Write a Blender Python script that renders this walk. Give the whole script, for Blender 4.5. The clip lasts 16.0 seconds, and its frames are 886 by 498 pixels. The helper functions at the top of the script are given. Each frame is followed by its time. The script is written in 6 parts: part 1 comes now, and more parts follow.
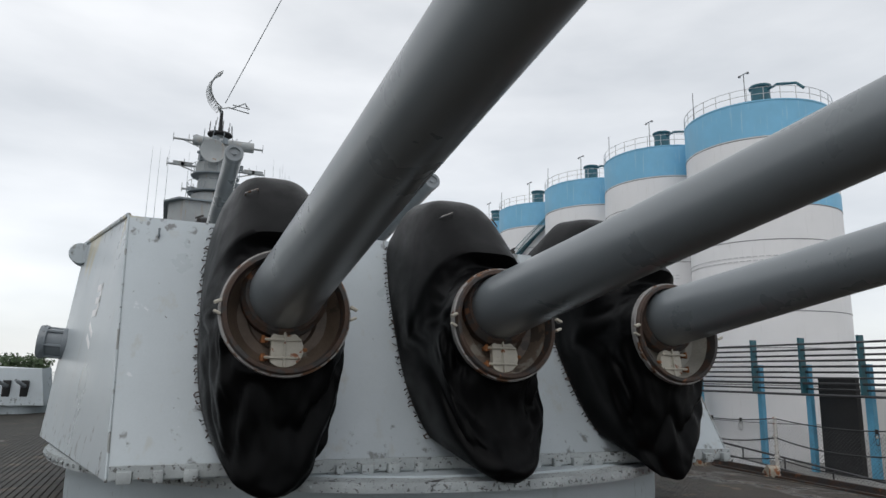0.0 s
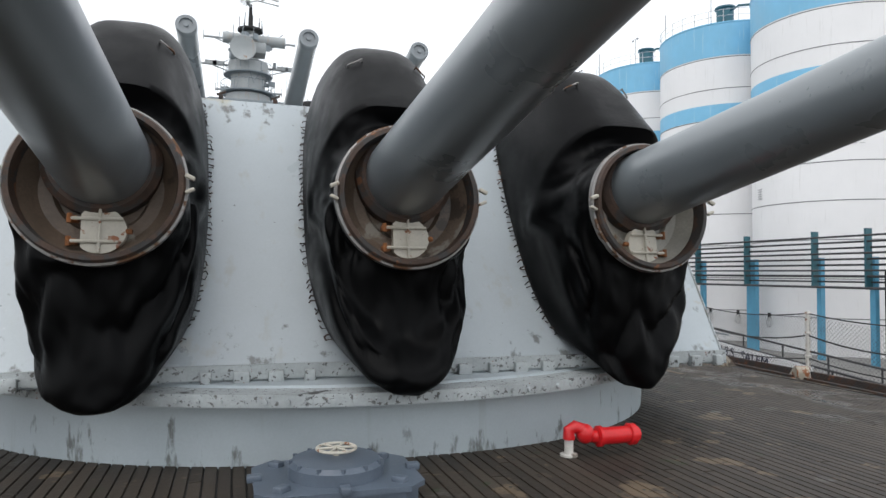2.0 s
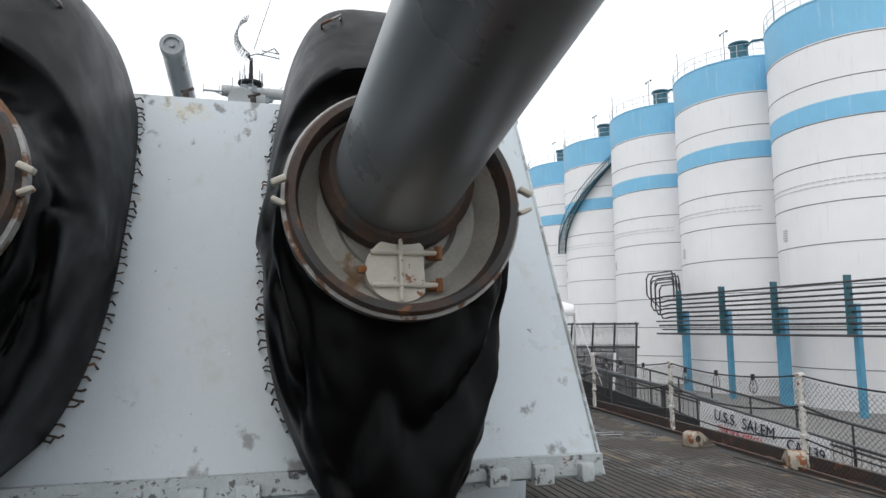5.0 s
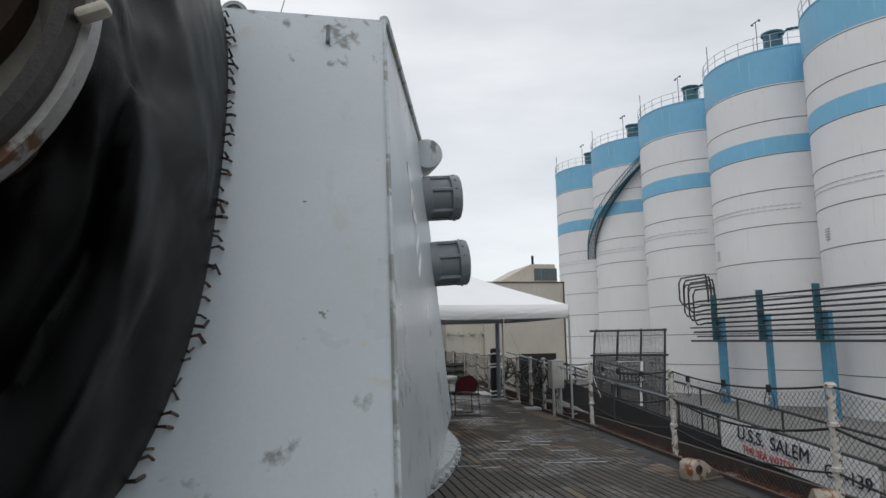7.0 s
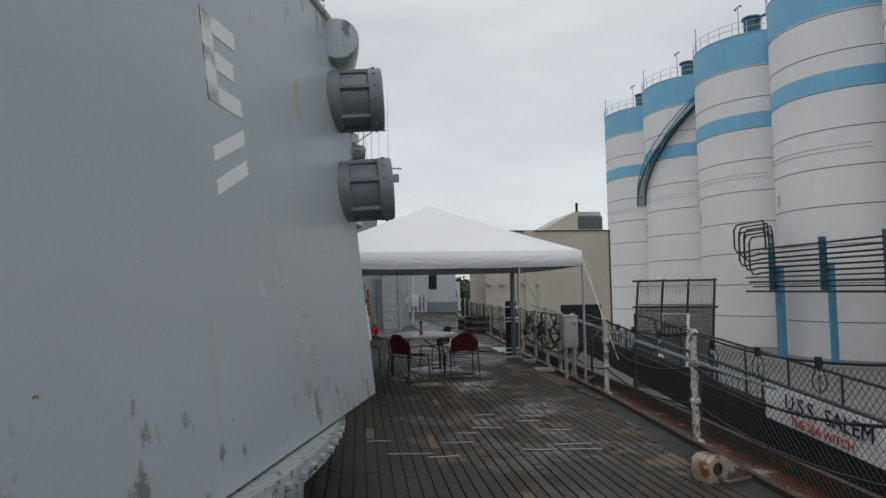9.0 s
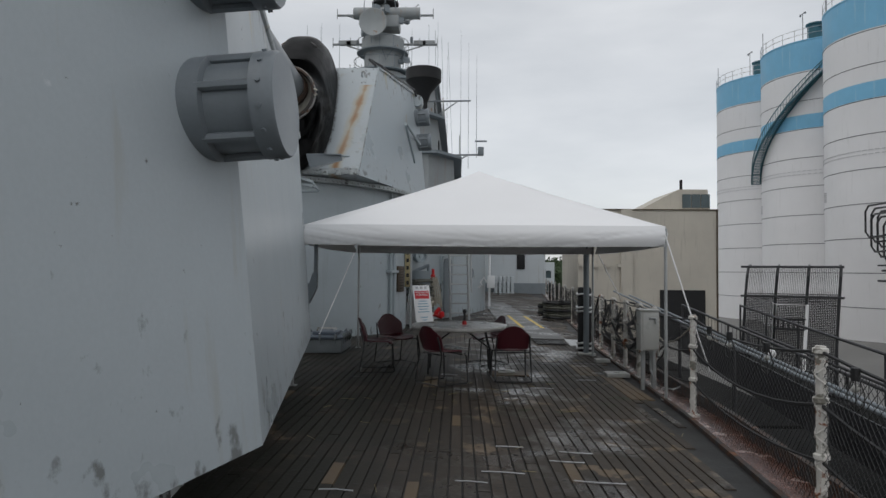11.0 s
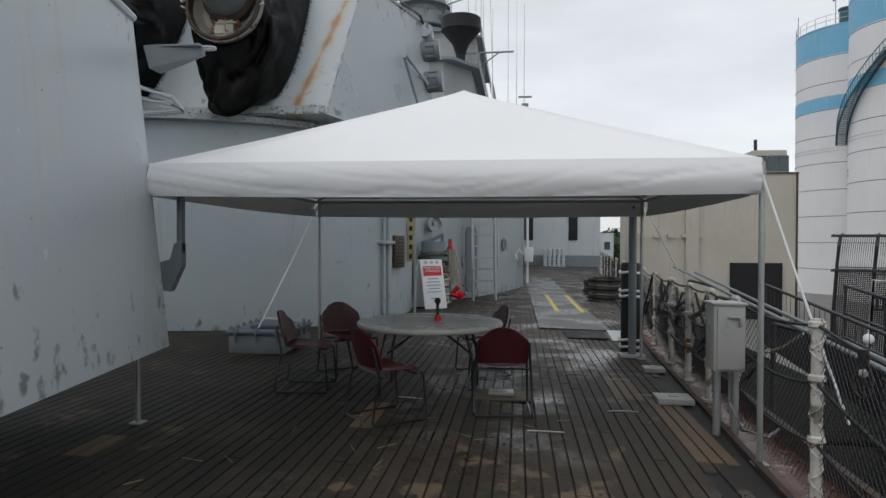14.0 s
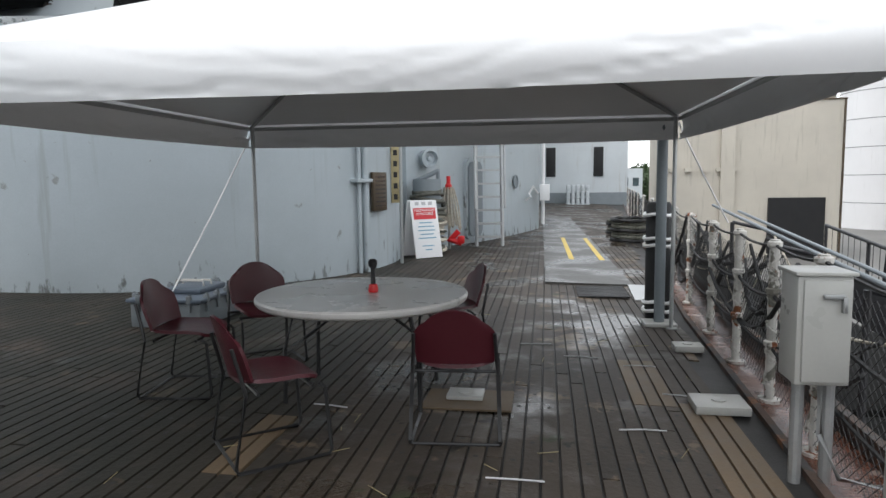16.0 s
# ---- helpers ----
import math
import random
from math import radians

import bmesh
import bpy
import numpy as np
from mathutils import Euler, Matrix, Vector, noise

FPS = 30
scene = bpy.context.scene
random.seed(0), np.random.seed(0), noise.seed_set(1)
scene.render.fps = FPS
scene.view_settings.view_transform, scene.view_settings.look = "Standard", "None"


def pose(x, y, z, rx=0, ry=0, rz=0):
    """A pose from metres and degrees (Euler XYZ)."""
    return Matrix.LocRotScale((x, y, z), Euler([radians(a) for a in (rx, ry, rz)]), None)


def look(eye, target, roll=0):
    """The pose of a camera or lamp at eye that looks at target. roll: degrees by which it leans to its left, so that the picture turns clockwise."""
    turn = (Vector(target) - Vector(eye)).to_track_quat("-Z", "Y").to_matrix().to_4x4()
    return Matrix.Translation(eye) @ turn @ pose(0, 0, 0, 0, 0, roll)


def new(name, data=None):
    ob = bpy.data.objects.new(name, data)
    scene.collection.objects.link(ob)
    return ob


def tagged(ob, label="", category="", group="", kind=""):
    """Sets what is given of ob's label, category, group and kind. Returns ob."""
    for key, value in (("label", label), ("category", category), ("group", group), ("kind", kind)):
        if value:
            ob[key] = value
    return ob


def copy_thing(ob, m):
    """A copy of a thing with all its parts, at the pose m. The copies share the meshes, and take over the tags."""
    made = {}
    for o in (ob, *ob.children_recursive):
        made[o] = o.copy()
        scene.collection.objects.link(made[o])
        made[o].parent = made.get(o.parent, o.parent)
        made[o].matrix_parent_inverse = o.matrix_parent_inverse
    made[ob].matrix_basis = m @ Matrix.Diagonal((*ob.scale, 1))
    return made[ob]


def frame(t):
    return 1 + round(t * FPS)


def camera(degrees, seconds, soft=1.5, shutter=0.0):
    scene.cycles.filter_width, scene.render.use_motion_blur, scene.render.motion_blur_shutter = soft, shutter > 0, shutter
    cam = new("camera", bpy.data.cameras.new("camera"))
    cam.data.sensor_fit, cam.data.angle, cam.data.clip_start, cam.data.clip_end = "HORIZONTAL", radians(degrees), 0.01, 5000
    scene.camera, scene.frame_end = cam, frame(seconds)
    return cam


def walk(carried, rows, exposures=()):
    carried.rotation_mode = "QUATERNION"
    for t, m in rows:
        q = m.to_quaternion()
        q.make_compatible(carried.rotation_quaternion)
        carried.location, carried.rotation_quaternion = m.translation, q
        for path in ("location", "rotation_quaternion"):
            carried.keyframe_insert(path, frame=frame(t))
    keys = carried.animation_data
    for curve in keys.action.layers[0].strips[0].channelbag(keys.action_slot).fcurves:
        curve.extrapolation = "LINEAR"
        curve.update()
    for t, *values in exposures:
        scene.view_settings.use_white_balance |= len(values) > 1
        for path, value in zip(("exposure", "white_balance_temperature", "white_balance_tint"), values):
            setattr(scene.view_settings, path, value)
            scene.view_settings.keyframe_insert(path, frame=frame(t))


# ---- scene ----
cam = camera(67.5, 16.0)
PATH = [
    (0, (-0.639, -1.512, 1.639), (0.113, 0.303, 2.014), 1.2),
    (0.5, (-0.191, -1.197, 1.652), (0.586, 0.619, 1.963), 1.0),
    (1, (0.308, -0.94, 1.621), (1.056, 0.904, 1.826), 1.0),
    (1.5, (0.797, -0.645, 1.603), (1.421, 1.252, 1.715), 1.6),
    (2, (1.353, -0.47, 1.558), (1.957, 1.435, 1.633), 0.5),
    (2.5, (1.882, -0.173, 1.572), (2.391, 1.761, 1.601), 0.8),
    (3, (2.452, 0.102, 1.582), (2.946, 2.035, 1.731), 0.9),
    (3.5, (2.966, 0.411, 1.534), (3.39, 2.355, 1.743), 0.4),
    (4, (3.456, 0.802, 1.548), (3.914, 2.73, 1.817), -0.3),
    (4.5, (3.951, 1.158, 1.541), (4.454, 3.076, 1.801), -0.3),
    (5, (4.405, 1.575, 1.554), (4.912, 3.495, 1.79), -0.4),
    (5.2, (4.584, 1.736, 1.529), (5.12, 3.649, 1.759), -0.9),
    (7.3, (6.44, 3.451, 1.418), (6.833, 5.393, 1.689), -1.0),
    (7.5, (6.613, 3.569, 1.424), (7.009, 5.513, 1.68), -1.1),
    (8, (6.985, 3.971, 1.428), (7.344, 5.93, 1.61), -1.0),
    (8.5, (7.275, 4.492, 1.448), (7.581, 6.463, 1.585), -1.4),
    (9, (7.594, 4.972, 1.429), (7.844, 6.953, 1.553), -1.0),
    (9.5, (7.849, 5.525, 1.447), (7.999, 7.519, 1.503), 0.4),
    (10, (8.157, 6.024, 1.438), (8.248, 8.022, 1.488), 0.1),
    (10.2, (8.274, 6.21, 1.456), (8.333, 8.208, 1.511), 0.5),
    (12.3, (9.153, 8.817, 1.485), (8.968, 10.807, 1.556), -0.5),
    (12.5, (9.228, 9.044, 1.485), (9.019, 11.031, 1.575), -0.0),
    (13, (9.331, 9.636, 1.471), (9.087, 11.619, 1.559), 0.2),
    (13.5, (9.512, 10.226, 1.443), (9.288, 12.213, 1.497), -0.8),
    (14, (9.592, 10.797, 1.443), (9.366, 12.784, 1.42), 0.2),
    (14.5, (9.678, 11.387, 1.428), (9.445, 13.373, 1.402), -0.6),
    (15, (9.808, 11.936, 1.403), (9.51, 13.909, 1.261), -0.3),
    (15.5, (9.859, 12.526, 1.395), (9.559, 14.493, 1.197), -0.9),
    (16, (9.985, 13.097, 1.408), (9.679, 15.063, 1.202), -0.7),
]
walk(cam, [(t, look(eye, target, roll)) for t, eye, target, roll in PATH],
     exposures=[(0.0, -0.08), (1.0, 0.05), (1.5, 0.40), (2.5, 0.70), (4.2, 0.76), (5.0, 0.56), (7.4, -0.26), (10.0, -0.44), (12.5, -0.28), (14.5, 0.0), (15.0, 0.34), (16.0, 0.85)])

# ---------------- light: an overcast day ----------------
world = bpy.data.worlds.new("overcast")
scene.world = world
world.use_nodes = True
wn, wl = world.node_tree.nodes, world.node_tree.links
bg = wn["Background"]
tc = wn.new("ShaderNodeTexCoord")
sky = wn.new("ShaderNodeTexSky")
sky.sky_type, sky.sun_disc = "NISHITA", False
sky.sun_elevation, sky.sun_rotation = radians(50), radians(200)
flat = wn.new("ShaderNodeMapping")
flat.inputs["Scale"].default_value = (1.2, 1.2, 4.0)
cloud = wn.new("ShaderNodeTexNoise")
cloud.inputs["Scale"].default_value, cloud.inputs["Detail"].default_value, cloud.inputs["Roughness"].default_value = 1.6, 6.0, 0.5
ramp = wn.new("ShaderNodeValToRGB")
ramp.color_ramp.elements[0].position, ramp.color_ramp.elements[0].color = 0.3, (0.60, 0.622, 0.645, 1)
ramp.color_ramp.elements[1].position, ramp.color_ramp.elements[1].color = 0.72, (0.93, 0.94, 0.95, 1)
dim = wn.new("ShaderNodeMix")
dim.data_type = "RGBA"
dim.inputs["Factor"].default_value = 0.02
wl.new(tc.outputs["Generated"], flat.inputs["Vector"])
wl.new(flat.outputs["Vector"], cloud.inputs["Vector"])
wl.new(cloud.outputs["Fac"], ramp.inputs["Fac"])
wl.new(ramp.outputs["Color"], dim.inputs["A"])
wl.new(sky.outputs["Color"], dim.inputs["B"])
wl.new(dim.outputs["Result"], bg.inputs["Color"])
bg.inputs["Strength"].default_value = 1.1
sun = new("sun", bpy.data.lights.new("sun", "SUN"))
sun.data.energy, sun.data.angle, sun.data.color = 0.6, radians(45), (1.0, 0.97, 0.93)
sun.matrix_world = look((0, 0, 40), (20, 20, 0))


# ---------------- materials ----------------
def surf(name, base, rough=0.6, metal=0.0, var=0.2, scale=1.5, bump=0.15, fine=45, spots=None, streaks=None, wet=None, pieces=0.0, spec=0.5, laid=False, zones=(), dull=None):
    """Paint, metal, wood or cloth: two scales of grain, and spots or downward streaks of another colour."""
    m = bpy.data.materials.new(name)
    m.use_nodes = True
    n, l = m.node_tree.nodes, m.node_tree.links
    b = n["Principled BSDF"]
    b.inputs["Metallic"].default_value, b.inputs["Roughness"].default_value = metal, rough
    b.inputs["Specular IOR Level"].default_value = spec
    co = n.new("ShaderNodeNewGeometry").outputs["Position"] if laid else n.new("ShaderNodeTexCoord").outputs["Object"]

    def tex(sc, det, vec=co):
        t = n.new("ShaderNodeTexNoise")
        t.inputs["Scale"].default_value, t.inputs["Detail"].default_value, t.inputs["Roughness"].default_value = sc, det, 0.6
        l.new(vec, t.inputs["Vector"])
        return t.outputs["Fac"]

    def mapped(val, a, z, lo=0.0, hi=1.0):
        r = n.new("ShaderNodeMapRange")
        r.inputs["From Min"].default_value, r.inputs["From Max"].default_value = a, z
        r.inputs["To Min"].default_value, r.inputs["To Max"].default_value = lo, hi
        l.new(val, r.inputs["Value"])
        return r.outputs["Result"]

    def mix(fac, a, c):
        x = n.new("ShaderNodeMix")
        x.data_type = "RGBA"
        for sock, v in (("Factor", fac), ("A", a), ("B", c)):
            if isinstance(v, tuple):
                x.inputs[sock].default_value = (*v, 1)
            elif isinstance(v, float):
                x.inputs[sock].default_value = v
            else:
                l.new(v, x.inputs[sock])
        return x.outputs["Result"]

    def math_(op, a, c):
        x = n.new("ShaderNodeMath")
        x.operation = op
        for k, v in enumerate((a, c)):
            if isinstance(v, (int, float)):
                x.inputs[k].default_value = v
            else:
                l.new(v, x.inputs[k])
        return x.outputs["Value"]

    big, small = tex(scale, 5), tex(fine, 4)
    lo = tuple(c * (1 - var) for c in base)
    hi = tuple(min(1, c * (1 + var)) for c in base)
    col = mix(mapped(big, 0.3, 0.7), lo, hi)
    col = mix(mapped(small, 0.35, 0.65, 0.0, min(0.5, var * 1.2)), col, tuple(c * 0.55 for c in base))
    if pieces:
        info, geo = n.new("ShaderNodeObjectInfo"), n.new("ShaderNodeNewGeometry")
        r = math_("FRACT", math_("ADD", info.outputs["Random"], geo.outputs["Random Per Island"]), 0)
        col = mix(math_("MULTIPLY", r, pieces), col, tuple(min(1, c * 2.1) for c in base))
    for spec_ in spots or ():
        c, sc, thr = spec_
        col = mix(mapped(tex(sc, 6), thr, thr + 0.035), col, c)
    if streaks:
        c, thr = streaks
        mp = n.new("ShaderNodeMapping")
        mp.inputs["Scale"].default_value = (3.2, 3.2, 0.22)
        l.new(co, mp.inputs["Vector"])
        col = mix(mapped(tex(1.6, 5, mp.outputs["Vector"]), thr, thr + 0.12, 0.0, 0.8), col, c)
    for c, sc, thr, z0, z1, tall in zones:
        sep, mp = n.new("ShaderNodeSeparateXYZ"), n.new("ShaderNodeMapping")
        mp.inputs["Scale"].default_value = (1, 1, 1.0 / tall)
        l.new(co, sep.inputs["Vector"])
        l.new(co, mp.inputs["Vector"])
        worn = math_("ADD", tex(sc, 6, mp.outputs["Vector"]), mapped(sep.outputs["Z"], z0, z1, 0.0, 0.2))
        col = mix(mapped(worn, thr, thr + 0.08, 0.0, 0.85), col, c)
    l.new(col, b.inputs["Base Color"])
    if wet:
        damp = tex(wet[0], 5)
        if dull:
            # planks inboard of x = dull[0] are dry; green algae film also paints shade
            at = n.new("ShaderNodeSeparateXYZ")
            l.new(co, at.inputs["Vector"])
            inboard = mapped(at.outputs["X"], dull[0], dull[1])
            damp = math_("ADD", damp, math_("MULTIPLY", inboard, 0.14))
            algae_shade = math_("MULTIPLY", mapped(tex(1.4, 6), 0.34, 0.52, 0.0, 0.88), math_("MULTIPLY", inboard, mapped(at.outputs["Y"], 6.0, 10.0)))
            l.new(mix(algae_shade, col, (0.0135, 0.0135, 0.0085)), b.inputs["Base Color"])
        l.new(mapped(damp, wet[1], wet[1] + 0.14, wet[2], rough), b.inputs["Roughness"])
    else:
        l.new(mapped(big, 0.3, 0.7, max(0.02, rough - 0.1), min(1, rough + 0.1)), b.inputs["Roughness"])
    if bump:
        bp = n.new("ShaderNodeBump")
        bp.inputs["Strength"].default_value, bp.inputs["Distance"].default_value = bump, 0.01
        l.new(small, bp.inputs["Height"])
        l.new(bp.outputs["Normal"], b.inputs["Normal"])
    return m


RUST = (0.22, 0.075, 0.025)
M = dict(
    haze=surf("haze_grey_paint", (0.43, 0.475, 0.50), 0.34, var=0.06, scale=0.8, bump=0.06, spots=[((0.12, 0.12, 0.115), 11.0, 0.70), ((0.40, 0.385, 0.33), 1.3, 0.69), ((0.55, 0.58, 0.6), 4.0, 0.69)], streaks=((0.39, 0.40, 0.385), 0.60),
              zones=[((0.13, 0.13, 0.125), 7.0, 0.735, 2.4, 3.5, 2.2), ((0.46, 0.41, 0.27), 1.7, 0.73, 2.2, 3.5, 5.0), ((0.15, 0.155, 0.15), 6.0, 0.735, 1.7, 0.6, 1.3)]),
    haze2=surf("weathered_grey_paint", (0.41, 0.46, 0.485), 0.5, var=0.08, scale=0.7, bump=0.1, spots=[((0.27, 0.285, 0.28), 2.2, 0.68), ((0.2, 0.19, 0.17), 9.0, 0.71)], streaks=((0.33, 0.36, 0.365), 0.60),
               zones=[((0.10, 0.105, 0.095), 6.0, 0.72, 0.55, -0.15, 3.0)]),
    ship=surf("far_grey_paint", (0.33, 0.35, 0.355), 0.6, var=0.15, scale=0.5, bump=0.05, spots=[((0.25, 0.14, 0.07), 1.2, 0.66)], streaks=((0.32, 0.26, 0.2), 0.57)),
    pale=surf("pale_grey_paint", (0.56, 0.6, 0.62), 0.6, var=0.08, scale=0.4, bump=0.04, streaks=((0.42, 0.42, 0.4), 0.6)),
    band=surf("mid_grey_paint", (0.22, 0.25, 0.27), 0.6, var=0.1, bump=0.04),
    gun=surf("gunmetal_paint", (0.165, 0.185, 0.198), 0.33, metal=0.0, spec=0.9, var=0.035, scale=1.2, bump=0.02, fine=80, spots=[((0.10, 0.11, 0.115), 5.0, 0.73)]),
    grime=surf("grimy_flange_paint", (0.40, 0.43, 0.435), 0.6, var=0.2, scale=3, bump=0.3, spots=[((0.11, 0.11, 0.105), 20.0, 0.585), ((0.035, 0.034, 0.032), 3.2, 0.62), (RUST, 16.0, 0.68)]),
    weld=surf("patchy_weld_paint", (0.41, 0.455, 0.475), 0.5, var=0.12, scale=2, bump=0.5, fine=30, spots=[((0.22, 0.23, 0.22), 3.0, 0.52), ((0.08, 0.08, 0.075), 9.0, 0.62)]),
    canvas=surf("black_canvas", (0.0022, 0.0023, 0.0026), 0.40, var=0.3, scale=3, bump=0.2, fine=170, spec=0.085),
    rust=surf("rusted_steel", (0.065, 0.038, 0.026), 0.7, var=0.5, scale=6, bump=0.5, spots=[((0.04, 0.036, 0.034), 5, 0.5), ((0.17, 0.07, 0.03), 4, 0.62)]),
    port=surf("stained_shield_paint", (0.30, 0.285, 0.25), 0.5, var=0.25, scale=2, bump=0.2, spots=[((0.16, 0.10, 0.055), 2.2, 0.60), ((0.08, 0.06, 0.05), 3.5, 0.62)]),
    portdark=surf("rusty_shield_paint", (0.13, 0.095, 0.07), 0.55, var=0.4, scale=2, bump=0.25, spots=[((0.24, 0.22, 0.19), 2.0, 0.60), ((0.05, 0.038, 0.03), 3.0, 0.58)]),
    clampsteel=surf("dull_clamp_steel", (0.30, 0.29, 0.28), 0.45, metal=0.4, var=0.3, scale=4, bump=0.2, spots=[((0.12, 0.06, 0.03), 4, 0.54)]),
    cover=surf("chipped_cream_paint", (0.50, 0.47, 0.40), 0.5, var=0.12, scale=6, bump=0.2, spots=[(RUST, 9, 0.60)]),
    orange=surf("orange_rust", (0.26, 0.10, 0.035), 0.85, var=0.5, scale=14, bump=0.5),
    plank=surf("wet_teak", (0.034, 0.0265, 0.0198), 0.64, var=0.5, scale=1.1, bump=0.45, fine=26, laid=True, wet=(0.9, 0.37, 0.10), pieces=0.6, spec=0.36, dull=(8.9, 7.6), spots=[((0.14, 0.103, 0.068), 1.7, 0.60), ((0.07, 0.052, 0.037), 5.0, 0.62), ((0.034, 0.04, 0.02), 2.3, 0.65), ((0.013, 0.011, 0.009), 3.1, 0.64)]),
    seam=surf("tarred_seam", (0.012, 0.011, 0.010), 0.6, var=0.4, bump=0.2),
    newwood=surf("fresh_plank", (0.115, 0.08, 0.046), 0.6, var=0.25, scale=5, bump=0.2, pieces=0.2),
    white=surf("silo_white", (0.76, 0.755, 0.76), 0.6, var=0.04, scale=0.25, bump=0.03, streaks=((0.66, 0.655, 0.65), 0.6)),
    blue=surf("silo_blue", (0.19, 0.47, 0.68), 0.55, var=0.1, scale=0.3, bump=0.03, streaks=((0.36, 0.56, 0.68), 0.6)),
    teal=surf("teal_steel", (0.025, 0.11, 0.14), 0.5, var=0.2, bump=0.1),
    postblue=surf("blue_steel_post", (0.09, 0.30, 0.45), 0.5, var=0.15, bump=0.1),
    pipe=surf("black_pipe", (0.03, 0.03, 0.033), 0.45, var=0.3, bump=0.1),
    seamdark=surf("dark_seam_grey", (0.16, 0.16, 0.165), 0.6, var=0.1, bump=0.05),
    seamgrey=surf("seam_grey", (0.5, 0.5, 0.51), 0.6, var=0.1, bump=0.05),
    beige=surf("beige_wall", (0.55, 0.51, 0.44), 0.8, var=0.08, scale=0.4, bump=0.1, streaks=((0.42, 0.39, 0.33), 0.58)),
    dark=surf("dark_opening", (0.012, 0.012, 0.013), 0.7, var=0.3, bump=0.05),
    glass=surf("old_glazing", (0.07, 0.10, 0.11), 0.15, var=0.3, scale=1, bump=0.02),
    tent=surf("white_vinyl", (0.84, 0.84, 0.845), 0.4, var=0.02, scale=1, bump=0.04, fine=30),
    steel=surf("galvanised_tube", (0.42, 0.43, 0.43), 0.4, metal=0.6, var=0.15, bump=0.08),
    boxgrey=surf("light_grey_enamel", (0.42, 0.42, 0.395), 0.35, var=0.06, bump=0.05),
    hatchgrey=surf("blue_grey_enamel", (0.10, 0.125, 0.16), 0.35, var=0.15, bump=0.1, spots=[((0.2, 0.2, 0.2), 8, 0.68)]),
    chestgrey=surf("worn_blue_grey_paint", (0.17, 0.19, 0.205), 0.45, var=0.12, bump=0.1, spots=[((0.12, 0.10, 0.08), 7, 0.67)]),
    red=surf("red_enamel", (0.62, 0.012, 0.016), 0.35, var=0.15, bump=0.1),
    maroon=surf("maroon_plastic", (0.066, 0.008, 0.014), 0.42, var=0.12, bump=0.12, fine=120),
    chairframe=surf("black_chair_tube", (0.018, 0.018, 0.019), 0.35, var=0.2, bump=0.05),
    table=surf("speckled_table_plastic", (0.56, 0.545, 0.52), 0.3, var=0.025, bump=0.02, fine=150),
    rope=surf("pale_rope", (0.50, 0.46, 0.38), 0.85, var=0.3, scale=20, bump=0.6),
    greyrope=surf("weathered_dark_rope", (0.12, 0.12, 0.10), 0.85, var=0.5, scale=22, bump=0.6),
    darkrope=surf("dark_cable", (0.025, 0.025, 0.026), 0.7, var=0.4, scale=10, bump=0.4),
    wire=surf("galvanised_wire", (0.05, 0.05, 0.05), 0.6, metal=0.2, var=0.3, bump=0.0),
    whitepost=surf("peeling_white_post", (0.62, 0.60, 0.56), 0.6, var=0.2, scale=5, bump=0.4, spots=[(RUST, 9, 0.585), ((0.2, 0.19, 0.16), 5, 0.57)]),
    gutter=surf("rusty_waterway", (0.13, 0.05, 0.03), 0.45, var=0.5, scale=3, bump=0.4, wet=(1.4, 0.5, 0.15), spots=[((0.34, 0.26, 0.23), 3, 0.6)]),
    chock=surf("rust_worn_cream_paint", (0.40, 0.36, 0.29), 0.65, var=0.3, scale=5, bump=0.5, spots=[(RUST, 7, 0.5), ((0.12, 0.10, 0.08), 4, 0.52)]),
    hull=surf("dark_hull", (0.03, 0.031, 0.032), 0.6, var=0.4, bump=0.2),
    concrete=surf("wet_concrete", (0.20, 0.195, 0.185), 0.7, var=0.2, scale=0.3, bump=0.2),
    paper=surf("white_board", (0.8, 0.8, 0.8), 0.5, var=0.03, bump=0.02),
    banner=surf("white_banner", (0.86, 0.86, 0.87), 0.5, var=0.04, bump=0.04),
    navy=surf("navy_ink", (0.012, 0.018, 0.05), 0.5, var=0.1, bump=0.0),
    redink=surf("red_ink", (0.62, 0.03, 0.04), 0.5, var=0.1, bump=0.0),
    blueink=surf("blue_ink", (0.13, 0.34, 0.47), 0.5, var=0.1, bump=0.0),
    palewood=surf("faded_marker_board", (0.36, 0.30, 0.16), 0.6, var=0.25, scale=6, bump=0.1),
    yellow=surf("worn_yellow_paint", (0.62, 0.45, 0.09), 0.6, var=0.15, bump=0.1),
    mat=surf("grey_deck_mat", (0.075, 0.074, 0.07), 0.5, var=0.15, bump=0.3, spec=0.3, wet=(0.8, 0.42, 0.25)),
    # matt black for the painted gap shade, also on the gangway floor
    tarred=surf("matt_black", (0.010, 0.010, 0.0095), 0.9, var=0.4, bump=0.3, spec=0.08),
    rubber=surf("black_rubber", (0.015, 0.015, 0.016), 0.6, var=0.2, bump=0.4),
    leaf=surf("leaf_green", (0.035, 0.06, 0.022), 0.7, var=0.4, scale=2, bump=0.2, pieces=0.5),
    bark=surf("bark", (0.06, 0.045, 0.035), 0.9, var=0.3, bump=0.5),
    brass=surf("dull_bronze", (0.10, 0.075, 0.05), 0.45, metal=0.5, var=0.2, bump=0.2),
    water=surf("harbour_water", (0.02, 0.03, 0.03), 0.12, var=0.2, scale=0.5, bump=0.4, fine=3),
)


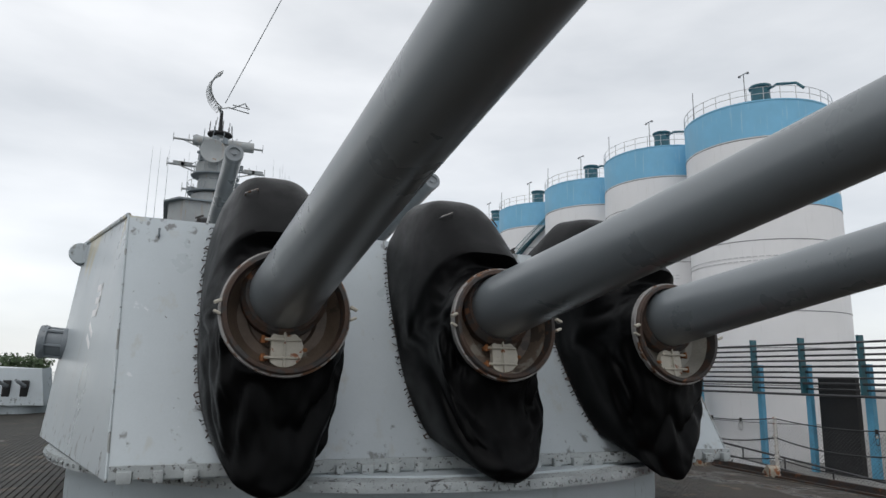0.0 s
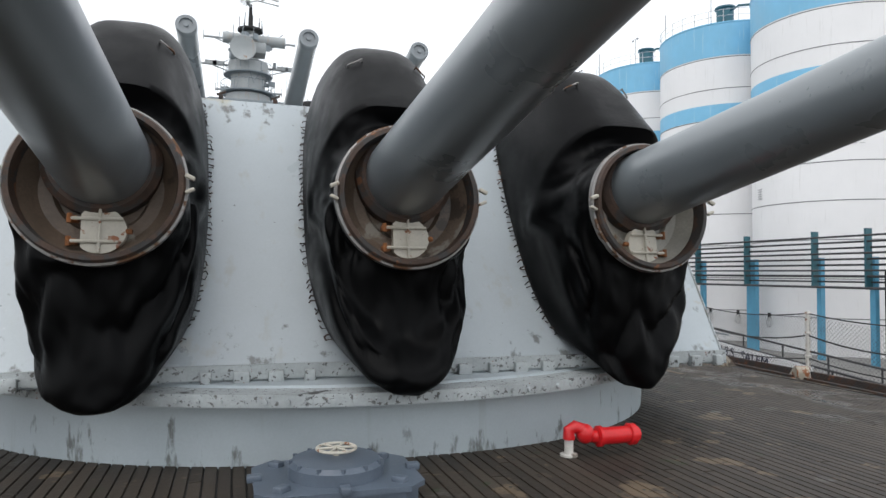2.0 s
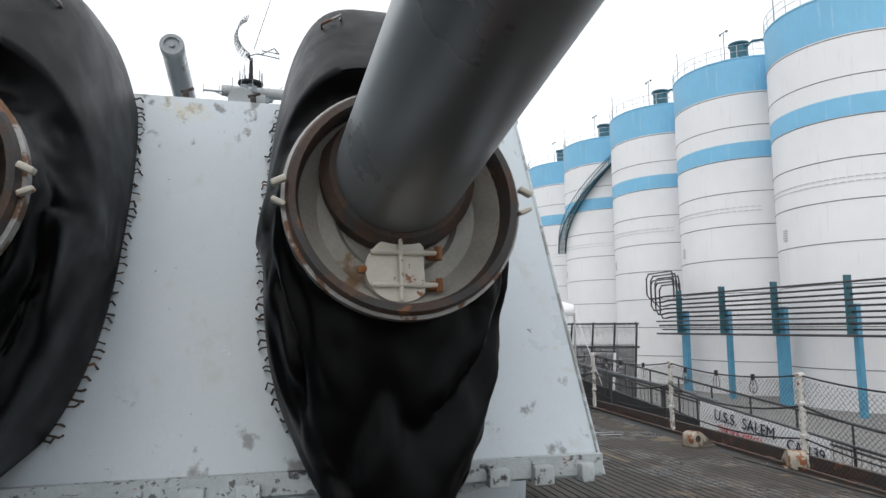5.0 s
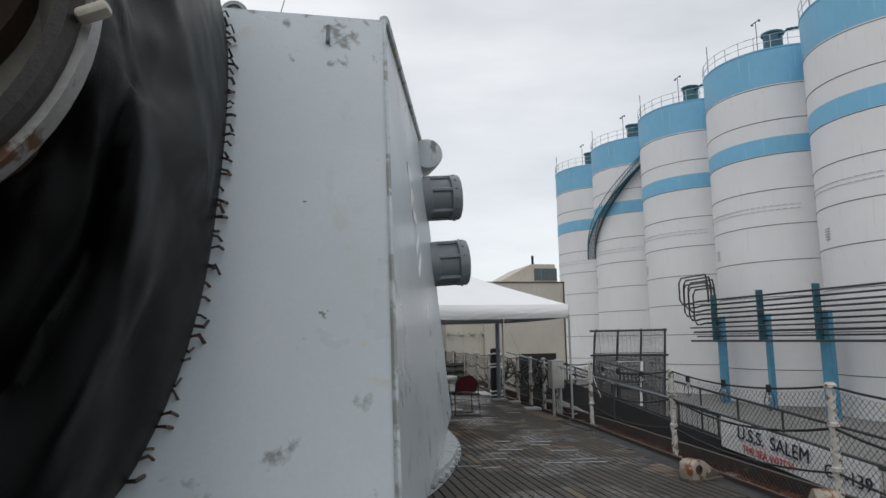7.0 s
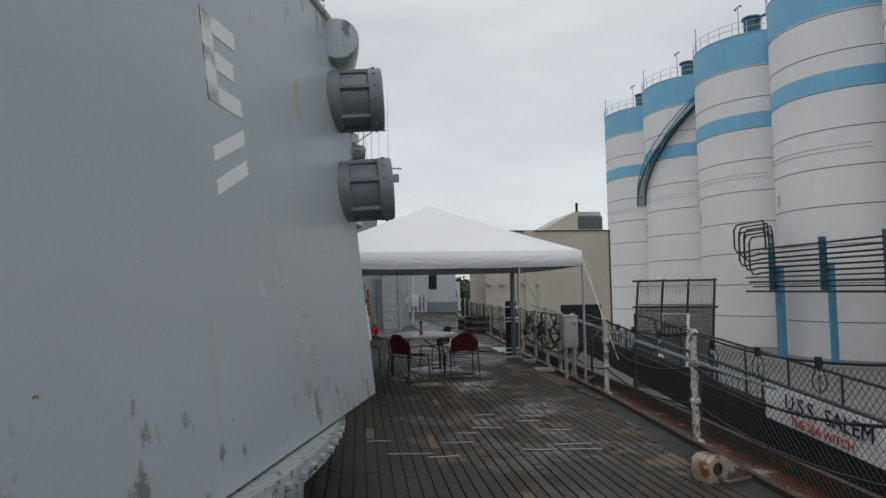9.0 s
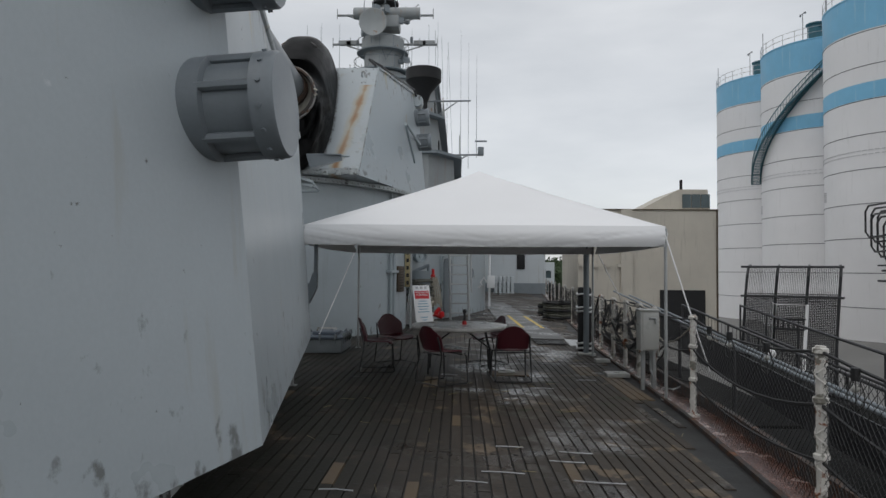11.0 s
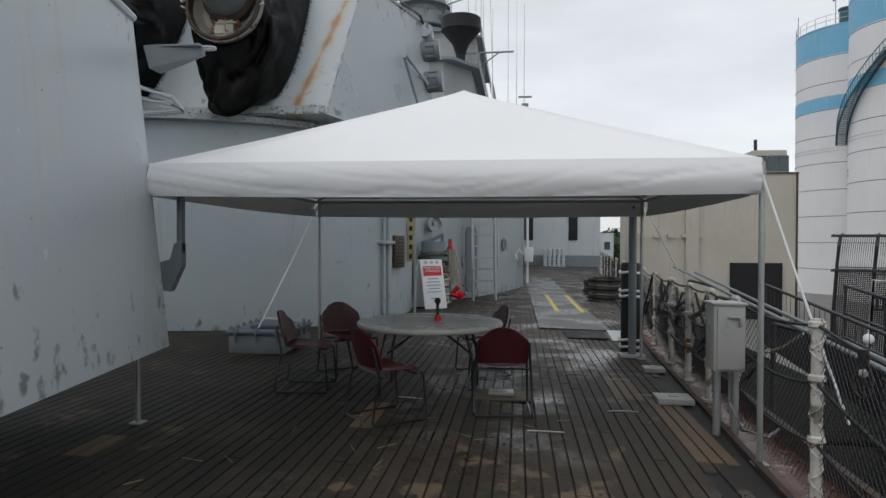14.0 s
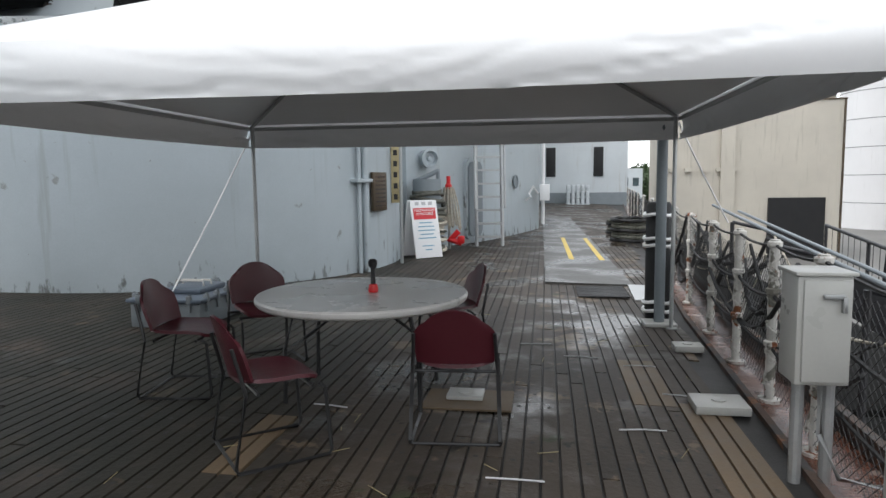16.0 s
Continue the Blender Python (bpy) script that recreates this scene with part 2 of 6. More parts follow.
# ---------------- mesh helpers ----------------
def box(bm, x, y, z, sx, sy, sz, rz=0.0, rx=0.0, bevel=0.0, ry=0.0):
    r = bmesh.ops.create_cube(bm, size=1.0)
    vs = r["verts"]
    bmesh.ops.transform(bm, matrix=pose(x, y, z, rx, ry, rz) @ Matrix.Diagonal((sx, sy, sz, 1)), verts=vs)
    if bevel:
        es = list({e for v in vs for e in v.link_edges})
        bmesh.ops.bevel(bm, geom=es, offset=bevel, segments=2, affect="EDGES", profile=0.5)
    return bm


def tube(bm, a, b, r, r2=None, n=12, caps=True):
    """A round bar from a to b, tapering to r2."""
    a, b = Vector(a), Vector(b)
    d = b - a
    m = Matrix.Translation((a + b) / 2) @ d.to_track_quat("Z", "Y").to_matrix().to_4x4()
    bmesh.ops.create_cone(bm, cap_ends=caps, segments=n, radius1=r, radius2=r if r2 is None else r2, depth=d.length, matrix=m)
    return bm


def poly_tube(bm, pts, r, n=8):
    """One bent bar through the points, with mitred bends."""
    pts = [Vector(p) for p in pts]
    rings = []
    for i, p in enumerate(pts):
        d = (pts[min(i + 1, len(pts) - 1)] - pts[max(i - 1, 0)]).normalized()
        up = Vector((0, 0, 1)) if abs(d.z) < 0.9 else Vector((1, 0, 0))
        u = d.cross(up).normalized()
        v = d.cross(u).normalized()
        rings.append([bm.verts.new(p + r * (math.cos(2 * math.pi * k / n) * u + math.sin(2 * math.pi * k / n) * v)) for k in range(n)])
    for a, b in zip(rings, rings[1:]):
        best = min(range(n), key=lambda s: (a[0].co - b[s].co).length)
        flip = (a[1].co - b[(best + 1) % n].co).length > (a[1].co - b[(best - 1) % n].co).length
        for k in range(n):
            j = lambda q: (best - q if flip else best + q) % n
            bm.faces.new((a[k], a[(k + 1) % n], b[j(k + 1)], b[j(k)]))
    bm.faces.new(rings[0])
    bm.faces.new(rings[-1])
    bmesh.ops.recalc_face_normals(bm, faces=bm.faces)
    return bm


def lathe(bm, profile, m=None, n=48, close=False):
    """A body of revolution about z from (radius, height) pairs, put at the pose m."""
    m = m or Matrix()
    rings = [[bm.verts.new(m @ Vector((r * math.cos(2 * math.pi * k / n), r * math.sin(2 * math.pi * k / n), z))) for k in range(n)] for r, z in profile]
    pairs = list(zip(rings, rings[1:])) + ([(rings[-1], rings[0])] if close else [])
    for a, b in pairs:
        for k in range(n):
            bm.faces.new((a[k], a[(k + 1) % n], b[(k + 1) % n], b[k]))
    if not close:
        bm.faces.new(rings[0])
        bm.faces.new(rings[-1])
    bmesh.ops.recalc_face_normals(bm, faces=bm.faces)
    return bm


def prism(bm, bottom, top):
    """A closed body between two polygons of as many corners."""
    a = [bm.verts.new(p) for p in bottom]
    b = [bm.verts.new(p) for p in top]
    n = len(a)
    for k in range(n):
        bm.faces.new((a[k], a[(k + 1) % n], b[(k + 1) % n], b[k]))
    bm.faces.new(a)
    bm.faces.new(b)
    bmesh.ops.recalc_face_normals(bm, faces=bm.faces)
    return bm


def finish(name, bm, material, smooth=None):
    me = bpy.data.meshes.new(name)
    bm.to_mesh(me)
    bm.free()
    me.materials.append(M[material])
    if smooth:
        me.polygons.foreach_set("use_smooth", [True] * len(me.polygons))
        me.set_sharp_from_angle(angle=radians(smooth))
    return me


def part(name, bm, material, parent, label="", smooth=35):
    ob = new(name, finish(name, bm, material, smooth))
    ob.parent = parent
    if label:
        ob["label"] = label
    return ob


def thing(name, label, category, at=(0, 0, 0), rz=0.0, group="", kind=""):
    ob = new(name)
    ob.empty_display_size = 0.1
    ob.matrix_basis = pose(*at, 0, 0, rz)
    return tagged(ob, label, category, group, kind)


def solid(name, bm, material, label="", category="", kind="", smooth=35, group=""):
    return tagged(new(name, finish(name, bm, material, smooth)), label, category, group, kind)


def B():
    return bmesh.new()


def lettering(name, text, size, m, material, parent, depth=0.004, align="CENTER"):
    cu = bpy.data.curves.new(name, "FONT")
    cu.body, cu.size, cu.extrude, cu.align_x, cu.align_y = text, size, depth, align, "CENTER"
    tmp = bpy.data.objects.new("tmp_text", cu)
    me = bpy.data.meshes.new_from_object(tmp)
    bpy.data.objects.remove(tmp)
    me.name = name
    me.materials.clear()
    me.materials.append(M[material])
    ob = new(name, me)
    ob.parent, ob.matrix_basis = parent, m
    return ob


XC, GAP = 2.74, 2.33          # the turret's middle line and the distance between guns


def deck_z(x):
    """The deck falls to the sides."""
    return -0.025 * max(0.0, abs(x - XC) - 0.3)


EDGE = [(-14, 8.2), (-6, 9.4), (8, 10.72), (15, 11.34), (21, 11.62), (36, 12.9), (62, 15.4)]


def edge_x(y):
    for (y0, x0), (y1, x1) in zip(EDGE, EDGE[1:]):
        if y <= y1:
            return x0 + (x1 - x0) * (y - y0) / (y1 - y0)
    return EDGE[-1][1]


# ---------------- ground, water, hull ----------------
bm = B()
box(bm, 20, 20, -5.6, 3000, 3000, 0.2)
solid("water", bm, "water", "dark harbour water beside the ship", "water", "structure")
bm = B()
box(bm, 518.0, 30, -4.6, 1000, 1600, 1.2)
solid("ground", bm, "concrete", "wet concrete pier and yard", "ground", "structure")

bm = B()
ys = [e[0] for e in EDGE]
port_side = [(2 * XC - edge_x(y), y) for y in ys]
outline = [(edge_x(y), y) for y in ys] + port_side[::-1]
prism(bm, [(x, y, -5.7) for x, y in outline], [(x + 0.62 * (1 if x > XC else -1), y, deck_z(x) - 0.34) for x, y in outline])
solid("hull", bm, "hull", "dark painted ship hull under the deck", "ship hull", "structure")

# ---------------- barbettes ----------------
def barbette(name, y, z0, z1, material):
    root = thing(name, "round grey armoured drum under a gun turret", "barbette", (XC, y, 0), kind="structure")
    part("drum", lathe(B(), [(4.42, z0 - 0.6), (4.46, z0 + 0.02), (4.46, z1 - 0.06), (4.4, z1)], n=128), material, root)
    return root


barbette("barbette_1", 9.5, 0.0, 0.62, "haze2")
barbette("barbette_2", 25.25, -0.1, 3.5, "haze2")


# ---------------- gun turret ----------------
def plate_y(z):
    return -3.98 + 1.86 * (z - 0.62) / 2.89


def canvas_point(gx, seed, u, t):
    """A point of the gun cover: u round the port, t from the port's rim out to the lacing on the plate."""
    c, sn = math.cos(u), math.sin(u)
    ac, sg = abs(c), math.copysign(1.0, c)
    if sn >= 0:
        ox, oz = 0.70 * sg * ac ** 0.60, 1.97 + 2.04 * sn ** 0.82
        oy = plate_y(min(oz, 3.3)) - 0.03 - 0.38 * max(0.0, oz - 3.3)
        hx, hy, hz = 0.69 * sg * ac ** 0.55, -3.62 - 0.68 * sn * sn, 2.12 + 0.92 * sn ** 0.85
        st = [(0.59 * c, -4.63 + 0.09 * sn, 2.2 + 0.59 * sn),
              (0.61 * c, -4.42 + 0.10 * sn, 2.2 + 0.61 * sn),
              (0.60 * sg * ac ** 0.8, -4.08 - 0.12 * sn, 2.16 + 0.71 * sn),
              (hx, hy, hz),
              (0.5 * (hx * 0.99 + ox), oy * 0.5 + hy * 0.5, hz + (oz - hz) * 0.80),
              (ox, oy, oz)]
    else:
        k = -sn
        foot, lift = (-4.80, 0.10) if abs(gx) < 0.1 else (-4.50, 0.0)
        oz = 1.97 - (1.38 - 0.5 * lift) * k ** 0.95
        oy = plate_y(max(oz, 0.72)) - 0.03
        oy += (foot + 0.08 - oy) * max(0.0, min(1.0, (0.95 - oz) / 0.3))
        lean = 0.10 * math.sin(seed * 1.7)
        st = [(0.59 * c, -4.63 - 0.09 * k, 2.2 - 0.59 * k),
              (0.61 * c, -4.50 - 0.10 * k, 2.2 - 0.66 * k),
              (0.625 * c + lean * k * 0.4, -4.28 - 0.30 * k, 2.14 - 1.02 * k),
              (0.63 * sg * ac ** 0.95 + lean * k, -3.85 + (foot + 3.79) * k ** 0.7, 2.06 - (1.36 - lift) * k),
              (0.66 * sg * ac ** 0.9 + lean * k, -3.40 + (foot + 3.36) * k ** 0.7, 2.0 - (1.50 - lift) * k),
              (0.70 * sg * ac ** (0.6 + 0.25 * k), oy, oz)]
    f = t * 5
    i = min(4, int(f))
    f -= i
    a, b, d, e = (Vector(st[max(0, min(5, q))]) for q in (i - 1, i, i + 1, i + 2))
    if sn > 0.1 and i == 2:
        e = d + (d - b) * 0.6
    if sn > 0.1 and i == 3:
        a = b - (d - b) * 0.6
    p = 0.5 * (2 * b + (d - a) * f + (2 * a - 5 * b + 4 * d - e) * f * f + (3 * b - a - 3 * d + e) * f ** 3)
    env = math.sin(math.pi * min(1.0, max(0.0, t))) ** 0.7
    q = Vector((c * 1.5 + seed, sn * 1.5 + 0.7 * seed, t * 2.2))
    warp = noise.noise(q) * 1.0 + 0.35 * noise.noise(q * 2.3)
    low = max(0.0, 0.35 - sn)
    taut = 1.0 - 0.85 * max(0.0, min(1.0, (sn - 0.1) * 3)) * max(0.25, min(1.0, (t - 0.45) * 8))
    swag = abs(math.sin(t * 6.0 + 2.6 * warp + 0.8 * c)) - 0.5
    drape = abs(math.sin(u * 3.2 + 4.0 * t * sg + 2.0 * warp + seed)) - 0.5
    crumple = abs(noise.noise(q * 3.1)) - 0.2
    h = (0.13 * swag * min(1.0, low * 1.3) + 0.04 * drape * ac + 0.09 * warp + 0.055 * crumple) * taut * env
    out = Vector((c * 0.55, -0.75, sn * 0.35))
    return Vector((gx, 0, 0)) + p + out * h


def canvas_cover(gx, seed):
    """Black canvas bag from the round port frame to the tall slot in the plate: a stiff hood above the roof, slack folds below."""
    bm = B()
    n, rows = 132, 44
    rings = [[bm.verts.new(canvas_point(gx, seed, 2 * math.pi * k / n, i / rows)) for k in range(n)] for i in range(rows + 1)]
    back = []
    for k in range(n):
        p = rings[-1][k].co
        hump = max(0.0, p.z - 3.15)
        back.append(bm.verts.new((gx + (p.x - gx) * 0.97, p.y + 0.06 + 1.5 * hump, p.z - 0.6 * hump)))
    rings.append(back)
    for a, b in zip(rings, rings[1:]):
        for k in range(n):
            bm.faces.new((a[k], a[(k + 1) % n], b[(k + 1) % n], b[k]))
    bmesh.ops.recalc_face_normals(bm, faces=bm.faces)
    return bm


def build_turret():
    root = thing("gun_turret", "light grey armoured turret with three guns in black canvas covers", "gun turret", (XC, 9.5, 0))
    low = [(3.75, -3.98, 0.62), (4.97, 0.85, 0.62), (3.92, 6.6, 0.55), (-3.92, 6.6, 0.55), (-4.97, 0.85, 0.62), (-3.75, -3.98, 0.62)]
    top = [(3.92, -2.12, 3.51), (4.661, 0.85, 3.60), (3.78, 6.3, 3.22), (-3.78, 6.3, 3.22), (-4.661, 0.85, 3.60), (-3.92, -2.12, 3.51)]
    def patch(p00, p10, p01, p11, bm, n=10):
        g = [[bm.verts.new(Vector(p00).lerp(Vector(p10), i / n).lerp(Vector(p01).lerp(Vector(p11), i / n), j / n)) for j in range(n + 1)] for i in range(n + 1)]
        for i in range(n):
            for j in range(n):
                bm.faces.new((g[i][j], g[i + 1][j], g[i + 1][j + 1], g[i][j + 1]))

    bm = B()
    for i in range(6):
        patch(low[i], low[(i + 1) % 6], top[i], top[(i + 1) % 6], bm)
    patch(top[0], top[1], top[5], top[4], bm)
    patch(top[1], top[2], top[4], top[3], bm)
    patch(low[0], low[1], low[5], low[4], bm)
    patch(low[1], low[2], low[4], low[3], bm)
    bmesh.ops.remove_doubles(bm, verts=bm.verts, dist=0.001)
    bmesh.ops.recalc_face_normals(bm, faces=bm.faces)
    part("gunhouse", bm, "haze", root, smooth=12)
    for a, b in ((0, 1), (1, 2), (3, 4), (4, 5)):
        bm = B()
        tube(bm, Vector(top[a]), Vector(top[b]), 0.035, n=8)
        part("roof_edge", bm, "haze", root)
    for sx in (-1, 1):
        bm = B()
        tube(bm, (sx * 3.75, -3.98, 0.62), (sx * 3.92, -2.12, 3.51), 0.014, n=6)
        part("weld_seam", bm, "weld", root, "patchy dirty weld along the corner")
    # curved flange and bolts under the front
    bm = B()
    arc = [radians(360 * k / 120) for k in range(121)]
    rows_ = [[bm.verts.new((r * math.cos(q), r * math.sin(q), z)) for q in arc] for r, z in ((4.40, 0.50), (4.72, 0.50), (4.72, 0.60), (4.40, 0.60))]
    for p, q in zip(rows_, rows_[1:] + rows_[:1]):
        for k in range(120):
            bm.faces.new((p[k], p[k + 1], q[k + 1], q[k]))
    bmesh.ops.remove_doubles(bm, verts=bm.verts, dist=0.001)
    bmesh.ops.recalc_face_normals(bm, faces=bm.faces)
    part("flange", bm, "grime", root, "grimy bolted flange with peeling paint")
    bm = B()
    for k in range(170):
        a = radians(360 * k / 170)
        tube(bm, (4.70 * math.cos(a), 4.70 * math.sin(a), 0.55), (4.75 * math.cos(a), 4.75 * math.sin(a), 0.55), 0.022, n=6)
    part("flange_bolts", bm, "grime", root)["kind"] = "stuff"
    for k in range(26):
        x = -3.6 + 7.2 * k / 25
        if min(abs(x - g * GAP) for g in (-1, 0, 1)) > 0.62:
            bm = B()
            box(bm, x, -4.03, 0.66, 0.13 - 0.04 * (k % 3 == 1), 0.09, 0.11, bevel=0.012)
            part("bracket", bm, "grime", root)
    bm = B()
    box(bm, 0, -3.99, 0.70, 7.46, 0.05, 0.12)
    part("foot_strip", bm, "grime", root)
    for g in (-1, 0, 1):
        gx = g * GAP
        cover = part("canvas_cover", canvas_cover(gx, 3.7 * g + 11), "canvas", root, "black canvas gun cover laced to the plate", smooth=70)
        for u in (72, 104):
            a, b = (canvas_point(gx, 3.7 * g + 11, radians(u + d), 0.74) for d in (-5, 5))
            bm = B()
            lift = Vector((0, -0.045, 0.01))
            poly_tube(bm, [a, a + lift, b + lift, b], 0.009, 6)
            part("lacing_loop", bm, "clampsteel", cover, "small metal loop on the hood")
        # the lacing hooks at both edges of the cover, bent and uneven
        bm = B()
        hk = random.Random(40 + g)
        for sx in (-1, 1):
            for k in range(46):
                z = 0.95 + 2.45 * k / 45 + hk.uniform(-0.02, 0.02)
                y = plate_y(z) - 0.02
                v = ((z - 1.97) / 2.04) ** 1.22 if z > 1.97 else ((1.97 - z) / 1.38) ** 1.05
                hw = 0.70 * math.sqrt(1 - v * v) ** (0.6 if z > 1.97 else 0.6 + 0.25 * v)
                l = hk.uniform(0.02, 0.06)
                x = gx + sx * (hw - 0.02)
                poly_tube(bm, [(x, y - 0.03, z), (x + sx * l, y - hk.uniform(0.02, 0.06), z + hk.uniform(-0.02, 0.02)), (x + sx * (l + 0.012), y + 0.01, z + hk.uniform(-0.03, 0.02))], hk.uniform(0.005, 0.009), 5)
        part("lacing", bm, "rust", root, "small rusty lacing hooks")["kind"] = "stuff"
        m = Matrix.Translation((gx, -4.64, 2.2)) @ pose(0, 0, 0, 90 - 8.5, 0, 0)
        ring = part("port_frame", lathe(B(), [(0.595, -0.02), (0.60, 0.05), (0.585, 0.075), (0.55, 0.075), (0.535, 0.02), (0.53, -0.20), (0.56, -0.20)], m, 64, close=True), "rust", root, "round rusty port frame")
        part("shield", lathe(B(), [(0.535, -0.24), (0.535, -0.05), (0.50, -0.12), (0.43, -0.19), (0.34, -0.20), (0.3, -0.26)], m, 56), "port" if g > 0 else "portdark", ring, "stained inner shield plate")
        part("clamp_band", lathe(B(), [(0.598, -0.045), (0.618, -0.04), (0.618, 0.02), (0.598, 0.025)], m, 64, close=True), "clampsteel", ring, "dull steel clamp band")
        for sx in (-1, 1):
            bm = B()
            box(bm, gx + sx * 0.63, -4.72, 2.26, 0.075, 0.055, 0.032, ry=sx * 25, bevel=0.009)
            part("clamp", bm, "cover", ring, "pale clamp lug")
            bm = B()
            box(bm, gx + sx * 0.63, -4.71, 2.16, 0.075, 0.05, 0.028, ry=-sx * 25, bevel=0.012)
            part("clamp", bm, "cover", ring, "pale clamp lug")
        # access cover below the barrel: a disc with one straight side, two straps and a bar
        sd = -1 if g < 1 else 1
        face = Matrix.Translation((gx - 0.01 * sd, -4.56, 1.85)) @ pose(0, 0, 0, 90 - 8.5)
        bm = B()
        rim = []
        for k in range(41):
            a = 2 * math.pi * k / 40
            x, z = 0.172 * math.cos(a), 0.172 * math.sin(a)
            rim.append((max(-0.125, x * 1.06) if sd < 0 else min(0.125, x * 1.06), z))
        rim.pop()
        prism(bm, [face @ Vector((x, z, -0.04)) for x, z in rim], [face @ Vector((x, z, 0.03)) for x, z in rim])
        for sz in (-1, 1):
            prism(bm, [face @ Vector((q * 0.055 + sd * 0.02, sz * (0.165 + w), h)) for q, w, h in ((-1, 0, -0.03), (1, 0, -0.03), (0.5, 0.035, -0.03), (-0.5, 0.035, -0.03))],
                  [face @ Vector((q * 0.055 + sd * 0.02, sz * (0.165 + w), h)) for q, w, h in ((-1, 0, 0.015), (1, 0, 0.015), (0.5, 0.035, 0.015), (-0.5, 0.035, 0.015))])
        part("access_cover", bm, "cover", ring, "chipped cream access cover", smooth=30)
        for dz in (-0.085, 0.085):
            bm = B()
            a, b = face @ Vector((-sd * 0.155, dz, 0.042)), face @ Vector((sd * 0.19, dz, 0.042))
            tube(bm, a, b, 0.0135, n=8)
            part("cover_bar", bm, "cover", ring)
            bm = B()
            q = face @ Vector((sd * 0.185, dz, 0.0))
            box(bm, q.x, q.y, q.z, 0.075, 0.09, 0.045, rx=-8.5, bevel=0.012)
            tube(bm, face @ Vector((sd * 0.20, dz - 0.035, 0.04)), face @ Vector((sd * 0.20, dz + 0.035, 0.04)), 0.019, n=8)
            part("cover_hinge", bm, "orange", ring, "orange rusted hinge")
        bm = B()
        tube(bm, face @ Vector((0.0, -0.165, 0.042)), face @ Vector((0.0, 0.165, 0.042)), 0.012, n=8)
        part("cover_bar", bm, "cover", ring)
        bm = B()
        q = face @ Vector((-sd * 0.195, 0, 0.01))
        box(bm, q.x, q.y, q.z, 0.05, 0.05, 0.04, bevel=0.012)
        part("cover_latch", bm, "orange", ring, "rusted latch")
        # barrel, along the gun's axis
        m = Matrix.Translation((gx, -4.6, 2.395)) @ pose(0, 0, 0, 90 - 7.8, 0, 0)
        part("gun_barrel", lathe(B(), [(0.352, -0.7), (0.342, 0.0), (0.305, 1.1), (0.272, 2.1), (0.246, 3.2), (0.224, 4.5), (0.203, 6.0), (0.19, 7.45), (0.20, 7.5), (0.20, 7.68), (0.19, 7.70), (0.13, 7.70), (0.125, 7.66), (0.05, 7.66), (0.045, 7.69), (0.01, 7.69)], m, 64), "gun", root, "dark grey tapering gun barrel", smooth=30)
        part("slide_collar", lathe(B(), [(0.40, -0.25), (0.42, -0.22), (0.42, -0.10), (0.375, -0.06)], m, 48), "rust", root)
    # side fittings on both cheeks
    for sx in (1, -1):
        for z in ((2.92, 2.21) if sx > 0 else (2.0,)):
            m = Matrix.Translation((sx * (4.70 if z > 2.4 else 4.77), 0.66, z)) @ pose(0, 0, 0, 0, sx * 86, 0)
            hood = part("vent_hood", lathe(B(), [(0.235, -0.3), (0.24, 0.02), (0.205, 0.03), (0.205, 0.23), (0.245, 0.24), (0.245, 0.33), (0.235, 0.345), (0.05, 0.345)], m, 40), "hood", root, "dark grey round ventilator hood")
            for k in range(6):
                a = 2 * math.pi * k / 6 + 0.3
                p = m @ Vector((0.222 * math.cos(a), 0.222 * math.sin(a), 0.13))
                q = m.to_3x3() @ Vector((0, 0, 1))
                bm = B()
                tube(bm, p - q * 0.125, p + q * 0.125, 0.022, n=6)
                part("hood_bar", bm, "hood", hood)
            bm = B()
            for k in range(14):
                a = 2 * math.pi * k / 14
                p = m @ Vector((0.243 * math.cos(a), 0.243 * math.sin(a), 0.285))
                q = m.to_3x3() @ Vector((math.cos(a), math.sin(a), 0))
                tube(bm, p, p + q * 0.012, 0.012, n=6)
            part("hood_bolts", bm, "hood", hood)["kind"] = "stuff"
        m = Matrix.Translation((sx * 4.70, 0.75, 3.40)) @ pose(0, 0, 0, 90, 0, 0)
        part("sight_ear", lathe(B(), [(0.10, -0.62), (0.15, -0.30), (0.165, 0.0), (0.165, 0.16), (0.155, 0.175), (0.01, 0.175)], m, 32), "haze", root, "round-faced grey sight hood")
        # dark steel arm with a paddle end at the back corner
        bm = B()
        box(bm, sx * 3.80, 6.72, 1.98, 0.34, 0.07, 0.05, bevel=0.01)
        box(bm, sx * 3.94, 6.76, 1.66, 0.05, 0.07, 0.66, bevel=0.01)
        prism(bm, [(sx * 3.72, 6.72, 1.02), (sx * 3.86, 6.72, 1.00), (sx * 3.965, 6.72, 1.22), (sx * 3.965, 6.72, 1.42), (sx * 3.90, 6.72, 1.42), (sx * 3.86, 6.72, 1.28), (sx * 3.72, 6.72, 1.24)],
              [(sx * 3.72, 6.80, 1.02), (sx * 3.86, 6.80, 1.00), (sx * 3.965, 6.80, 1.22), (sx * 3.965, 6.80, 1.42), (sx * 3.90, 6.80, 1.42), (sx * 3.86, 6.80, 1.28), (sx * 3.72, 6.80, 1.24)])
        part("boom_arm", bm, "hood", root, "dark steel arm with paddle end", smooth=None)
        for dz in (0.0, 0.10):
            bm = B()
            poly_tube(bm, [(sx * 3.60, 6.60, 2.66 + dz), (sx * 3.88, 6.72, 2.62 + dz * 0.6), (sx * 3.97, 6.78, 2.56), (sx * 3.60, 6.75, 2.54)], 0.022, 7)
            part("back_rail", bm, "haze2", root)
        bm = B()
